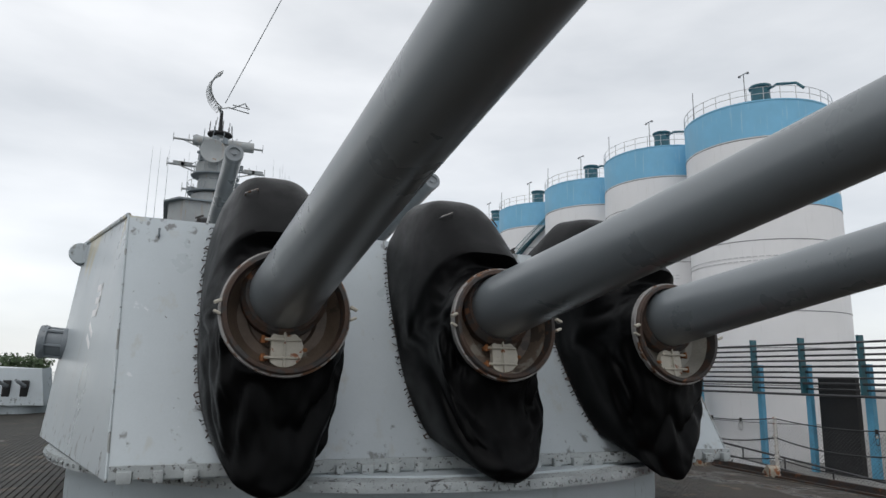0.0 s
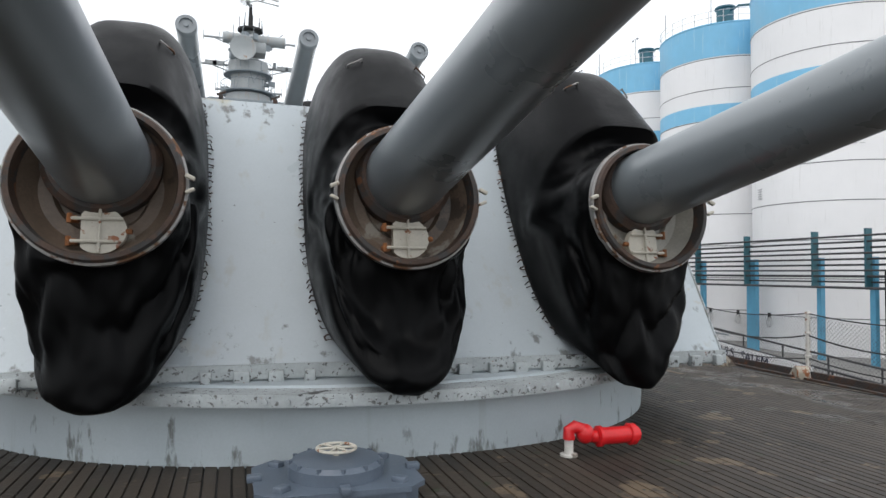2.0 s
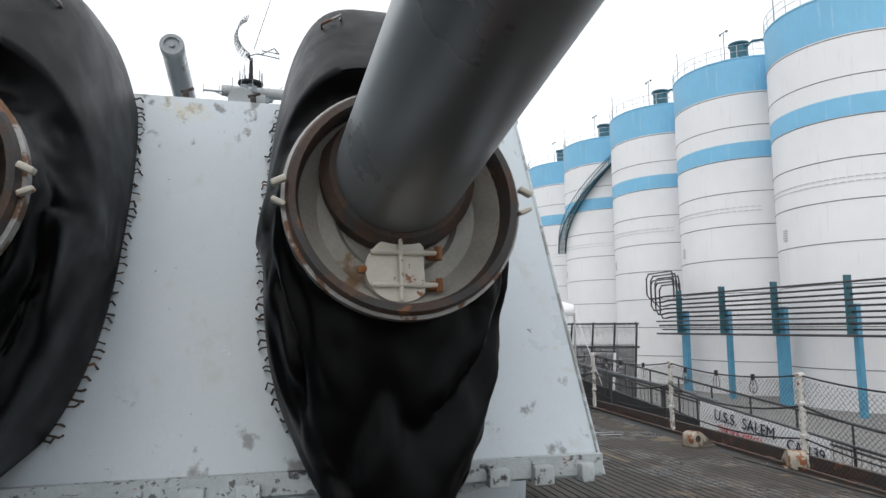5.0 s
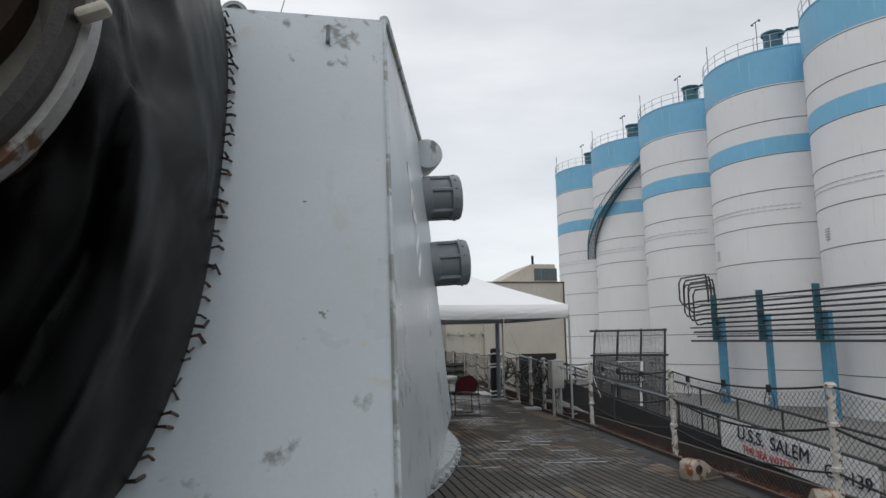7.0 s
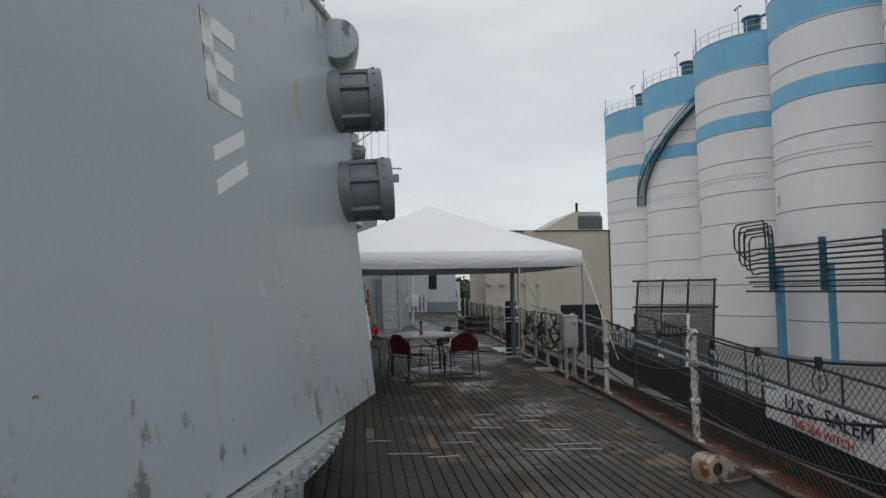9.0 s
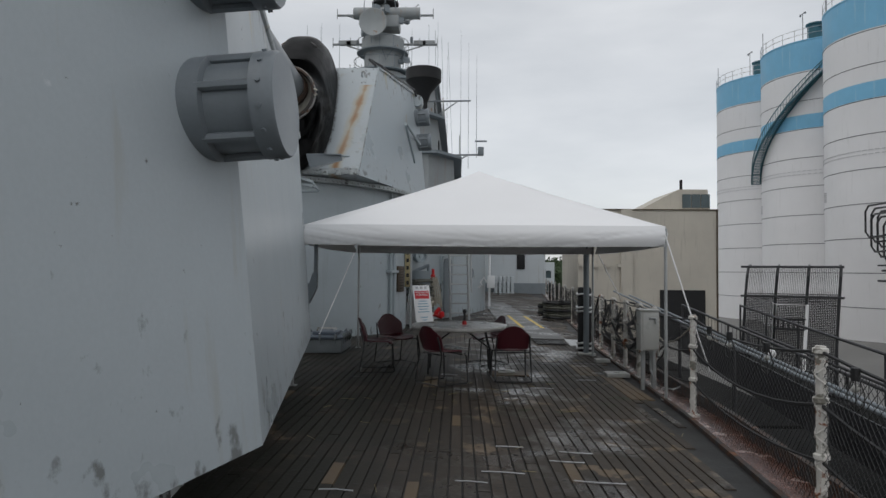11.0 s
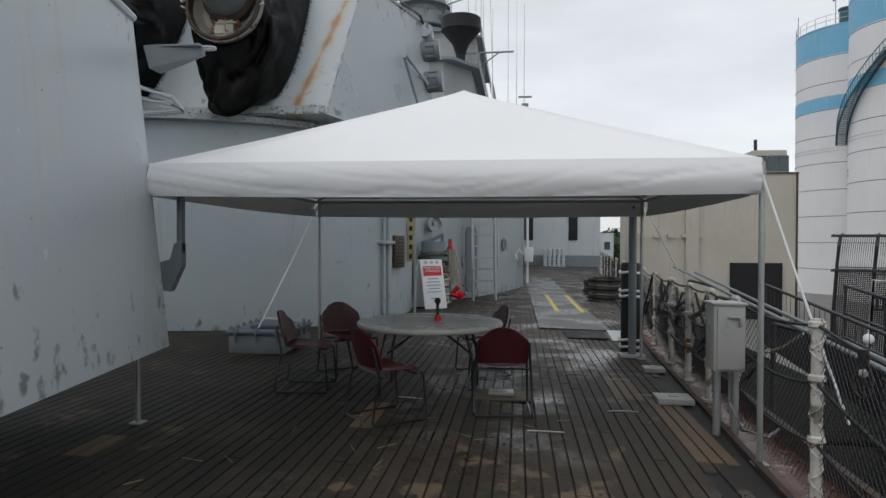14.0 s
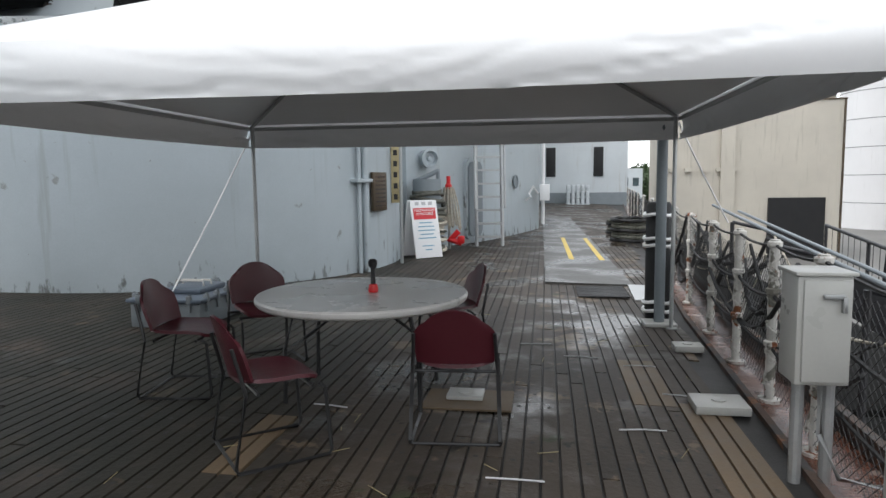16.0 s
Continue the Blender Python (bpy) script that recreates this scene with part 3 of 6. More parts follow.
        prism(bm, [(sx * 3.95, 6.25, 2.80), (sx * 3.95, 6.42, 2.80), (sx * 4.36, 6.36, 2.915), (sx * 4.36, 6.31, 2.915)], [(sx * 3.9, 6.25, 2.98), (sx * 3.9, 6.42, 2.98), (sx * 4.36, 6.36, 2.97), (sx * 4.36, 6.31, 2.97)])
        box(bm, sx * 4.13, 6.335, 2.983, 0.46, 0.14, 0.018, bevel=0.004)
        part("arm_bracket", bm, "hood", root, "grey tapered steel arm bracket")
        bm = B()
        poly_tube(bm, [(sx * (4.40 + 0.055 * math.cos(k * 0.6283)), 6.335 + 0.04 * math.sin(k * 0.6283), 2.97) for k in range(11)], 0.012, 6)
        part("bracket_eye", bm, "haze2", root)
        # painted award letter and two bars
        def cheek(y, z):
            return Vector((sx * (3.75 + 0.2526 * (y + 3.98) - 0.1037 * (z - 0.62) + 0.003), y, z))

        def strip(bm, c):
            vs = [bm.verts.new(cheek(y, z)) for y, z in c] 
            ws = [bm.verts.new(cheek(y, z) - Vector((sx * 0.012, 0, 0))) for y, z in c]
            k = len(vs)
            bm.faces.new(vs)
            bm.faces.new(ws)
            for i in range(k):
                bm.faces.new((vs[i], vs[(i + 1) % k], ws[(i + 1) % k], ws[i]))
            bmesh.ops.recalc_face_normals(bm, faces=bm.faces)

        bm = B()
        y0, y1 = -1.53, -1.19
        for za, zb in ((2.72, 2.63), (2.55, 2.46), (2.385, 2.295)):
            tip = y1 - (0.05 if za == 2.55 else 0.0)
            strip(bm, [(y0, za), (tip, za), (tip, zb), (y0, zb)])
        strip(bm, [(y0, 2.72), (y0 + 0.10, 2.72), (y0 + 0.10, 2.295), (y0, 2.295)])
        part("award_letter", bm, "paper", root, "white painted letter E", smooth=None)
        for z in (2.08, 1.93):
            bm = B()
            strip(bm, [(-1.53, z), (-1.19, z + 0.155), (-1.19, z + 0.085), (-1.53, z - 0.065)])
            part("award_bar", bm, "paper", root, "white painted slanted bar", smooth=None)
    for sx in (-1, 1):
        bm = B()
        y, z = plate_y(3.30) - 0.01, 3.30
        poly_tube(bm, [(sx * 3.55, y, z + 0.05), (sx * 3.55, y - 0.06, z + 0.04), (sx * 3.55, y - 0.06, z - 0.05), (sx * 3.55, y, z - 0.06)], 0.014, 6)
        part("lifting_eye", bm, "hood", root)
    # cleats along the front of the roof
    for x in (-3.1, -2.2, -1.55, -0.95, 0.95, 1.5, 2.0):
        bm = B()
        box(bm, x, -2.06, 3.54, 0.05, 0.10, 0.06, bevel=0.01)
        tube(bm, (x - 0.04, -2.09, 3.57), (x + 0.05, -2.04, 3.62), 0.014, n=6)
        part("cleat", bm, "rust", root)
    return root


M["hood"] = surf("hood_grey_paint", (0.19, 0.215, 0.235), 0.4, var=0.1, bump=0.08)
turret = build_turret()
turret2 = copy_thing(turret, pose(XC, 25.25, 2.88))
turret2["label"] = "rust-streaked grey gun turret raised on a barbette, guns elevated"


def rust_run(name, base, x0, slope, width, z_top):
    """The turret's paint with one rust run along x = x0 + slope * z on the front plate."""
    m = base.copy()
    m.name = name
    n, l = m.node_tree.nodes, m.node_tree.links
    b = n["Principled BSDF"]
    under = b.inputs["Base Color"].links[0].from_socket
    pos, sep = n.new("ShaderNodeTexCoord"), n.new("ShaderNodeSeparateXYZ")
    l.new(pos.outputs["Object"], sep.inputs["Vector"])

    def op(kind, a, c, d=None):
        x = n.new("ShaderNodeMath")
        x.operation = kind
        for k, v in enumerate((a, c, d)):
            if isinstance(v, (int, float)):
                x.inputs[k].default_value = v
            elif v is not None:
                l.new(v, x.inputs[k])
        return x.outputs["Value"]

    wob = n.new("ShaderNodeTexNoise")
    wob.inputs["Scale"].default_value, wob.inputs["Detail"].default_value = 2.6, 6.0
    l.new(pos.outputs["Object"], wob.inputs["Vector"])
    off = op("SUBTRACT", op("SUBTRACT", sep.outputs["X"], op("MULTIPLY", sep.outputs["Z"], slope)), x0)
    near = op("SUBTRACT", 1.0, op("DIVIDE", op("ABSOLUTE", off, 0), width))
    amount = op("ADD", near, op("MULTIPLY", op("SUBTRACT", wob.outputs["Fac"], 0.5), 2.6))
    front = op("LESS_THAN", sep.outputs["Y"], -2.0)
    for colour, gain, shift in (((0.42, 0.37, 0.27), 0.6, 0.9), ((0.31, 0.15, 0.06), 1.0, -0.25)):
        fac = op("MULTIPLY", op("MINIMUM", op("MAXIMUM", op("MULTIPLY", op("ADD", amount, shift), gain), 0.0), 0.85), front)
        fac = op("MULTIPLY", fac, op("LESS_THAN", sep.outputs["Z"], z_top))
        x = n.new("ShaderNodeMix")
        x.data_type = "RGBA"
        l.new(fac, x.inputs["Factor"])
        l.new(under, x.inputs["A"])
        x.inputs["B"].default_value = (*colour, 1)
        under = x.outputs["Result"]
    l.new(under, b.inputs["Base Color"])
    return m


for ob in list(turret2.children):
    kind_ = ob.name.split(".")[0]
    if kind_ in ("award_letter", "award_bar"):
        bpy.data.objects.remove(ob)
    elif kind_ == "gunhouse":
        ob.data = ob.data.copy()
        ob.data.materials[0] = rust_run("rust_run_paint", M["haze"], 3.05, 0.2115, 0.09, 3.0)
bm = B()
poly_tube(bm, [(4.72, -0.45, 1.45), (4.50, -0.95, 2.35), (4.50, -0.90, 2.42), (4.72, 0.35, 2.22), (4.80, 0.45, 2.12)], 0.035, 8)
part("cheek_pipe", bm, "haze2", turret2)
bm = B()
poly_tube(bm, [(3.86, -2.15, 3.55), (3.70, -2.10, 3.72), (3.95, -1.6, 3.70), (4.62, 0.4, 3.66), (4.70, 0.7, 3.45)], 0.03, 8)
part("roof_pipe", bm, "pipe", turret2)

# ---------------- waterway at the deck's edge ----------------
bm = B()
for (y0, x0), (y1, x1) in zip(EDGE[1:], EDGE[2:]):
    steps = 6
    for k in range(steps):
        ya, yb = y0 + (y1 - y0) * k / steps, y0 + (y1 - y0) * (k + 1) / steps
        xa, xb = edge_x(ya), edge_x(yb)
        prism(bm, [(xa, ya, deck_z(xa) - 0.3), (xb, yb, deck_z(xb) - 0.3), (xb + 0.5, yb, deck_z(xb) - 0.3), (xa + 0.5, ya, deck_z(xa) - 0.3)],
              [(xa, ya, deck_z(xa) - 0.07), (xb, yb, deck_z(xb) - 0.07), (xb + 0.5, yb, deck_z(xb) - 0.09), (xa + 0.5, ya, deck_z(xa) - 0.09)])
solid("waterway", bm, "gutter", "rusty wet steel gutter along the deck edge", "gutter", "structure")
bm = B()
for (y0, x0), (y1, x1) in zip(EDGE[1:], EDGE[2:]):
    for a, b, h in ((-0.05, 0.0, 0.03), (0.46, 0.52, 0.06)):
        prism(bm, [(x0 + a, y0, deck_z(x0) - 0.2), (x1 + a, y1, deck_z(x1) - 0.2), (x1 + b, y1, deck_z(x1) - 0.2), (x0 + b, y0, deck_z(x0) - 0.2)],
              [(x0 + a, y0, deck_z(x0) + h), (x1 + a, y1, deck_z(x1) + h), (x1 + b, y1, deck_z(x1) + h), (x0 + b, y0, deck_z(x0) + h)])
solid("deck_edge_trim", bm, "rust", "rust-red steel edge bars of the gutter", "trim", "structure")

# ---------------- deckhouse, superstructure, mast ----------------
house = thing("deckhouse", "grey steel deckhouse with curved corner behind the second turret", "deckhouse", kind="structure")
pts = [(7.05, 27.0), (8.05, 28.9), (8.6, 30.2), (9.3, 32.6), (9.75, 34.6), (9.75, 36.0), (9.2, 57), (-4, 57), (-4, 36), (-2.4, 30), (-1.5, 27)]
prism_b = prism(B(), [(x, y, -0.9) for x, y in pts], [(x, y, 3.3) for x, y in pts])
part("wall", prism_b, "haze2", house, smooth=25)
pts2 = [(x if x < XC else x + 0.25, y - 0.3 if y < 34 else y) for x, y in pts]
part("upper_deck", prism(B(), [(x, y, 3.32) for x, y in pts2], [(x, y, 3.48) for x, y in pts2]), "band", house, smooth=25)

aft = thing("aft_house", "pale grey deckhouse with dark window slots and darker lower band", "deckhouse", kind="structure")
bm = B()
box(bm, 9.1, 61, 2.6, 12.2, 7, 4.2)
part("upper_wall", bm, "pale", aft)
bm = B()
box(bm, 9.1, 60.98, -0.2, 12.3, 7.1, 1.4)
part("lower_wall", bm, "band", aft)
for x in (10.3, 13.35):
    bm = B()
    box(bm, x, 57.48, 2.5, 0.62, 0.12, 1.9, bevel=0.03)
    part("window_slot", bm, "dark", aft)
stack = thing("pallet_stack", "stack of pale grey slatted crates by the deckhouse", "crates", (12.0, 56.4, deck_z(12.0)))
for k in range(3):
    bm = B()
    for q in range(5):
        box(bm, -0.6 + 0.3 * q, 0, 0.22 + 0.42 * k, 0.2, 0.9, 0.34, bevel=0.02)
    box(bm, 0, 0, 0.03 + 0.42 * k, 1.5, 0.95, 0.06)
    part("crate", bm, "pale", stack)

tower = thing("superstructure", "tall grey ship superstructure with stepped decks, bridge and fire director", "superstructure", kind="structure")
tiers = [(-2.6, 8.4, 34.0, 56, 3.48, 6.2, "ship"), (-1.8, 7.6, 37.0, 55, 6.2, 8.6, "ship"), (-0.9, 6.4, 41.0, 54, -4.0, 10.6, "ship")]
mast = thing("mast_tower", "tall grey mast tower with radar aerials and yardarms", "mast", kind="structure")
mast.matrix_basis = Matrix.Translation((2.46, 61.0, 19.95)) @ Matrix.Scale(1.1, 4) @ Matrix.Translation((-2.5, -48, -15.2))
for x0, x1, y0, y1, z0, z1, mt in tiers:
    own = mast if z0 < 0 else tower
    bm = B()
    p = [(x0 + 1.0, y0), (x1 - 1.0, y0), (x1, y0 + 1.6), (x1, y1), (x0, y1), (x0, y0 + 1.6)]
    prism(bm, [(x, y, z0) for x, y in p], [(x, y, z1) for x, y in p])
    tier = part("deck_level", bm, mt, own)
    bm = B()
    q = [(x + (0.35 if x > XC else -0.35), y - 0.25) for x, y in p]
    prism(bm, [(x, y, z1) for x, y in q], [(x, y, z1 + 0.12) for x, y in q])
    part("deck_slab", bm, "band", tier)
    bm = B()
    for k in range(5):
        box(bm, x1 + 0.01, y0 + 3 + 2.6 * k, z1 - 1.15, 0.08, 1.1, 0.7)
    part("window_row", bm, "dark", tier)
    bm = B()
    for k in range(14):
        y = y0 + 1.5 + 1.2 * k
        tube(bm, (x1 + 0.25, y, z1 + 0.1), (x1 + 0.25, y, z1 + 1.05), 0.025, n=6)
    for h in (0.5, 1.0):
        tube(bm, (x1 + 0.25, y0 + 1.5, z1 + h), (x1 + 0.25, y0 + 17, z1 + h), 0.02, n=6)
    part("guard_rail", bm, "ship", tier)
bm = B()
lathe(bm, [(1.75, 10.5), (1.75, 12.6), (1.4, 12.8), (1.3, 14.2), (1.55, 14.3), (1.55, 15.3), (1.2, 15.5)], Matrix.Translation((2.4, 47.5, 0)), 28)
part("director_tower", bm, "ship", mast, "rust-stained round director tower")
bm = B()
lathe(bm, [(0.05, 0.0), (0.6, 0.05), (0.95, 0.22), (1.0, 0.34), (0.96, 0.36), (0.5, 0.22), (0.05, 0.16)], Matrix.Translation((1.95, 45.6, 15.9)) @ pose(0, 0, 0, 90, 0, 0), 36)
part("radar_dish", bm, "ship", mast, "round yellowed radar dish")
bm = B()
tube(bm, (0.4, 46.6, 17.0), (5.2, 46.6, 17.0), 0.42, n=20)
box(bm, 2.6, 46.9, 16.3, 2.2, 1.6, 0.9, bevel=0.1)
part("range_finder", bm, "ship", mast)
bm = B()
tube(bm, (2.5, 48, 15), (2.5, 48, 18.3), 0.5, 0.32, n=16)
for z, w in ((17.4, 3.6), (15.2, 3.9), (13.2, 2.6)):
    tube(bm, (2.5 - w, 48, z), (2.5 + w, 48, z), 0.09, n=8)
    for k in range(7):
        x = 2.5 - w + 2 * w * k / 6
        tube(bm, (x, 48, z - 0.25), (x, 48, z + 0.5), 0.03, n=6)
    tube(bm, (2.5, 48, z - 1), (2.5 + w * 0.8, 48, z), 0.05, n=6)
    tube(bm, (2.5, 48, z - 1), (2.5 - w * 0.8, 48, z), 0.05, n=6)
for dx in (-3.0, -2.4, 2.6, 3.3):
    box(bm, 2.5 + dx, 48, 15.3, 0.9, 0.35, 0.3)
part("yardarm", bm, "ship", mast)
bm = B()
for k in range(9):
    tube(bm, (2.5 + 0.9 * math.cos(k * 0.7), 48 + 0.9 * math.sin(k * 0.7), 18.2), (2.5 + 0.9 * math.cos(k * 0.7), 48 + 0.9 * math.sin(k * 0.7), 19.2), 0.03, n=6)
lathe(bm, [(1.0, 18.15), (1.0, 18.3)], Matrix.Translation((2.5, 48, 0)), 20)
tube(bm, (2.5, 48, 18.2), (2.5, 48, 20.4), 0.2, 0.12, n=12)
part("top_platform", bm, "dark", mast)
bm = B()
mr = random.Random(4)
for k in range(60):
    z = mr.uniform(10.6, 18.0)
    ang = mr.uniform(0, 6.28)
    r = 1.3 + mr.uniform(0, 0.9)
    x, y = 2.45 + r * math.cos(ang), 47.6 + r * math.sin(ang)
    if k % 3:
        box(bm, x, y, z, mr.uniform(0.15, 0.6), mr.uniform(0.15, 0.5), mr.uniform(0.15, 0.6), rz=mr.uniform(0, 90))
    else:
        tube(bm, (x, y, z), (x + mr.uniform(-0.8, 0.8), y, z + mr.uniform(0.6, 1.8)), 0.03, n=5)
part("mast_fittings", bm, "band", mast)["kind"] = "stuff"
for z, r in ((12.75, 2.1), (14.25, 1.9), (10.7, 2.3)):
    bm = B()
    poly_tube(bm, [(2.4 + r * math.cos(2 * math.pi * k / 24), 47.5 + r * math.sin(2 * math.pi * k / 24), z + 0.9) for k in range(25)], 0.03, 5)
    lathe(bm, [(r, z), (r, z + 0.08)], Matrix.Translation((2.4, 47.5, 0)), 24)
    for k in range(12):
        q = 2 * math.pi * k / 12
        tube(bm, (2.4 + r * math.cos(q), 47.5 + r * math.sin(q), z), (2.4 + r * math.cos(q), 47.5 + r * math.sin(q), z + 0.9), 0.02, n=5)
    part("mast_gallery", bm, "band", mast)
# open lattice radar aerial, tilted
bm = B()
aer = Matrix.Translation((3.1, 47.6, 21.9)) @ pose(0, 0, 0, 0, -18, 12)


def dish(a, w):
    """A point of the aerial's curved face: a up the arc in degrees, w across it."""
    r = 1.75 + 0.12 * w * w
    return aer @ Vector((-r * math.cos(radians(a)), 0.75 * w, r * math.sin(radians(a))))


for k in range(9):
    poly_tube(bm, [dish(-45 + 15 * j, -1 + 0.25 * k) for j in range(9)], 0.03, 5)
for j in range(17):
    poly_tube(bm, [dish(-45 + 7.5 * j, -1 + 0.25 * k) for k in range(9)], 0.022, 4)
tube(bm, (2.5, 48, 20.2), dish(-40, 0), 0.12, n=8)
poly_tube(bm, [dish(-45, 0), (3.0, 47.5, 20.6), (4.7, 47.5, 20.35), (4.3, 47.5, 21.2), (3.3, 47.5, 20.6)], 0.06, 6)
poly_tube(bm, [(3.3, 47.5, 20.9), (4.7, 47.5, 20.75), (4.3, 47.5, 21.2)], 0.05, 6)
part("lattice_aerial", bm, "ship", mast, "open lattice radar aerial")
bm = B()
for x, y, z0, z1 in ((-2.4, 44, 8.6, 15.2), (-1.9, 46, 8.6, 15.8), (6.6, 44, 8.6, 15.4), (7.2, 47, 6.2, 14.0), (8.2, 50, 6.2, 17), (8.8, 50, 6.2, 16), (0.2, 42, 10.6, 14.5), (5.0, 41.5, 10.6, 14.0), (-1.2, 43, 10.6, 15.0), (9.3, 45, 6.2, 13.5)):
    tube(bm, (x, y, z0), (x, y, z1), 0.022, 0.008, n=6)
part("whip_aerials", bm, "band", mast)
bm = B()
tube(bm, (2.7, 47.6, 21.0), (11, 20, 36), 0.035, n=5)
part("signal_wire", bm, "band", mast)
bm = B()
lathe(bm, [(0.2, 11.2), (0.45, 11.9), (0.95, 12.5), (1.05, 12.6), (1.05, 13.25), (0.95, 13.3), (0.9, 12.7), (0.05, 12.7)], Matrix.Translation((6.5, 46, 0)), 24)
tube(bm, (6.5, 46, 6.2), (6.5, 46, 11.8), 0.25, n=10)
part("searchlight_platform", bm, "dark", tower, "dark round searchlight platform")
for k, (x, z) in enumerate(((9.3, 11.4), (9.9, 8.2))):
    bm = B()
    tube(bm, (6.3, 46, z), (x, 46, z + 0.05), 0.05, n=6)
    tube(bm, (6.3, 46, z - 1.6), (x - 0.8, 46, z), 0.035, n=6)
    if k:
        box(bm, x, 46, z + 0.25, 0.35, 0.35, 0.5, bevel=0.05)
        box(bm, x, 46, z + 0.85, 0.7, 0.1, 0.08)
    part("outrigger", bm, "band", tower)
bm = B()
for k in range(4):
    tube(bm, (6.8 + 0.5 * k, 47, 6.3), (6.6 + 0.42 * k, 50, 17.5 - 0.4 * k), 0.011, n=4)
part("halyards", bm, "band", tower)["kind"] = "stuff"


# ---------------- silos, racks, buildings ashore ----------------
def build_silo():
    root = thing("silo", "tall white cylindrical storage silo with light blue bands", "silo", (46.44, 39.66, -4.0), group="row of white silos")
    R = 6.0
    part("shell", lathe(B(), [(R, 0), (R, 19.45), (R, 20.8), (R, 25.1)], n=96), "white", root)
    part("top_band", lathe(B(), [(R + 0.02, 25.1), (R + 0.02, 28.0), (R + 0.06, 28.05), (R + 0.06, 28.15), (R - 0.4, 28.3), (0.5, 28.9)], n=96), "blue", root, "light blue top band and roof")
    part("mid_band", lathe(B(), [(R + 0.015, 19.45), (R + 0.015, 20.8)], n=96), "blue", root, "light blue band")
    for k in range(9):
        z = 2.62 + 2.79 * k
        part("weld_ring", lathe(B(), [(R + 0.005, z), (R + 0.03, z + 0.015), (R + 0.03, z + 0.05), (R + 0.005, z + 0.065)], n=72), "seamdark", root)
    bm = B()
    for k in range(30):
        a = 2 * math.pi * k / 30
        tube(bm, (R * math.cos(a), R * math.sin(a), 28.15), (R * math.cos(a), R * math.sin(a), 29.25), 0.03, n=6)
    for h in (28.7, 29.25):
        poly_tube(bm, [(R * math.cos(2 * math.pi * k / 48), R * math.sin(2 * math.pi * k / 48), h) for k in range(49)], 0.028, 5)
    part("roof_rail", bm, "seamgrey", root)
    bm = B()
    lathe(bm, [(0.75, 28.2), (0.75, 30.0), (0.9, 30.05), (0.9, 30.2), (0.2, 30.4)], Matrix.Translation((-2.4, -2.8, 0)), 16)
    part("roof_hopper", bm, "teal", root, "teal roof hopper")
    for x, y, z in ((-3.2, -1.9, 31.6), (-5.6, 1.6, 30.8)):
        bm = B()
        tube(bm, (x, y, 28.2), (x, y, z), 0.035, n=6)
        if x > -4:
            box(bm, x, y, z, 0.06, 0.9, 0.06)
            for q in (-0.45, 0.45):
                box(bm, x, y + q, z - 0.06, 0.14, 0.16, 0.16)
        part("lamp_post", bm, "seamdark", root, "slim roof lamp post")
    bm = B()
    poly_tube(bm, [(-2.4, -3.4, 29.7), (-2.2, -4.3, 29.9), (-1.6, -5.6, 29.6), (-1.4, -6.1, 29.0)], 0.12, 8)
    part("roof_pipe", bm, "teal", root)
    bm = B()
    for k in range(26):
        a = math.pi + 1.0 * (k / 25 - 0.5) * 2
        for z in (15.0, 15.32):
            box(bm, (R + 0.02) * math.cos(a), (R + 0.02) * math.sin(a), z, 0.05, 0.34, 0.05, rz=math.degrees(a))
    part("fixing_row", bm, "seamgrey", root)["kind"] = "stuff"
    for a, z in ((2.85, 12.0),):
        bm = B()
        q = pose((R + 0.03) * math.cos(a), (R + 0.03) * math.sin(a), z, 0, 0, math.degrees(a))
        for k in range(5):
            o = q @ Vector((0, 0, -0.36 + 0.18 * k))
            box(bm, o.x, o.y, o.z, 0.1, 0.5, 0.09, rz=math.degrees(a))
        part("louvre", bm, "seamgrey", root, "small grey louvred vent")
    return root


silo = build_silo()
for k in range(1, 5):
    copy_thing(silo, pose(46.44, 39.66 + 12.16 * k, -4.0))

stair = thing("silo_stair", "teal steel spiral stair winding up a white silo", "stair", (46.46, 76.14, -4.0))
for k in range(90):
    a = radians(265 - 112 * k / 89)
    z = 27.4 - 12.5 * k / 89
    bm = B()
    box(bm, 6.5 * math.cos(a), 6.5 * math.sin(a), z, 0.85, 0.26, 0.07, rz=math.degrees(a))
    part("tread", bm, "teal", stair, smooth=None)
for r in (6.1, 6.95):
    for h in (0, 1.0):
        bm = B()
        poly_tube(bm, [(r * math.cos(radians(265 - 112 * k / 30)), r * math.sin(radians(265 - 112 * k / 30)), 27.4 - 12.5 * k / 30 + h) for k in range(31)], 0.10 if h == 0 else 0.045, 5)
        part("stringer" if h == 0 else "handrail", bm, "teal", stair)
for k in range(46):
    a = radians(265 - 112 * k / 45)
    z = 27.4 - 12.5 * k / 45
    bm = B()
    tube(bm, (6.95 * math.cos(a), 6.95 * math.sin(a), z), (6.95 * math.cos(a), 6.95 * math.sin(a), z + 1.0), 0.025, n=5)
    part("baluster", bm, "teal", stair)

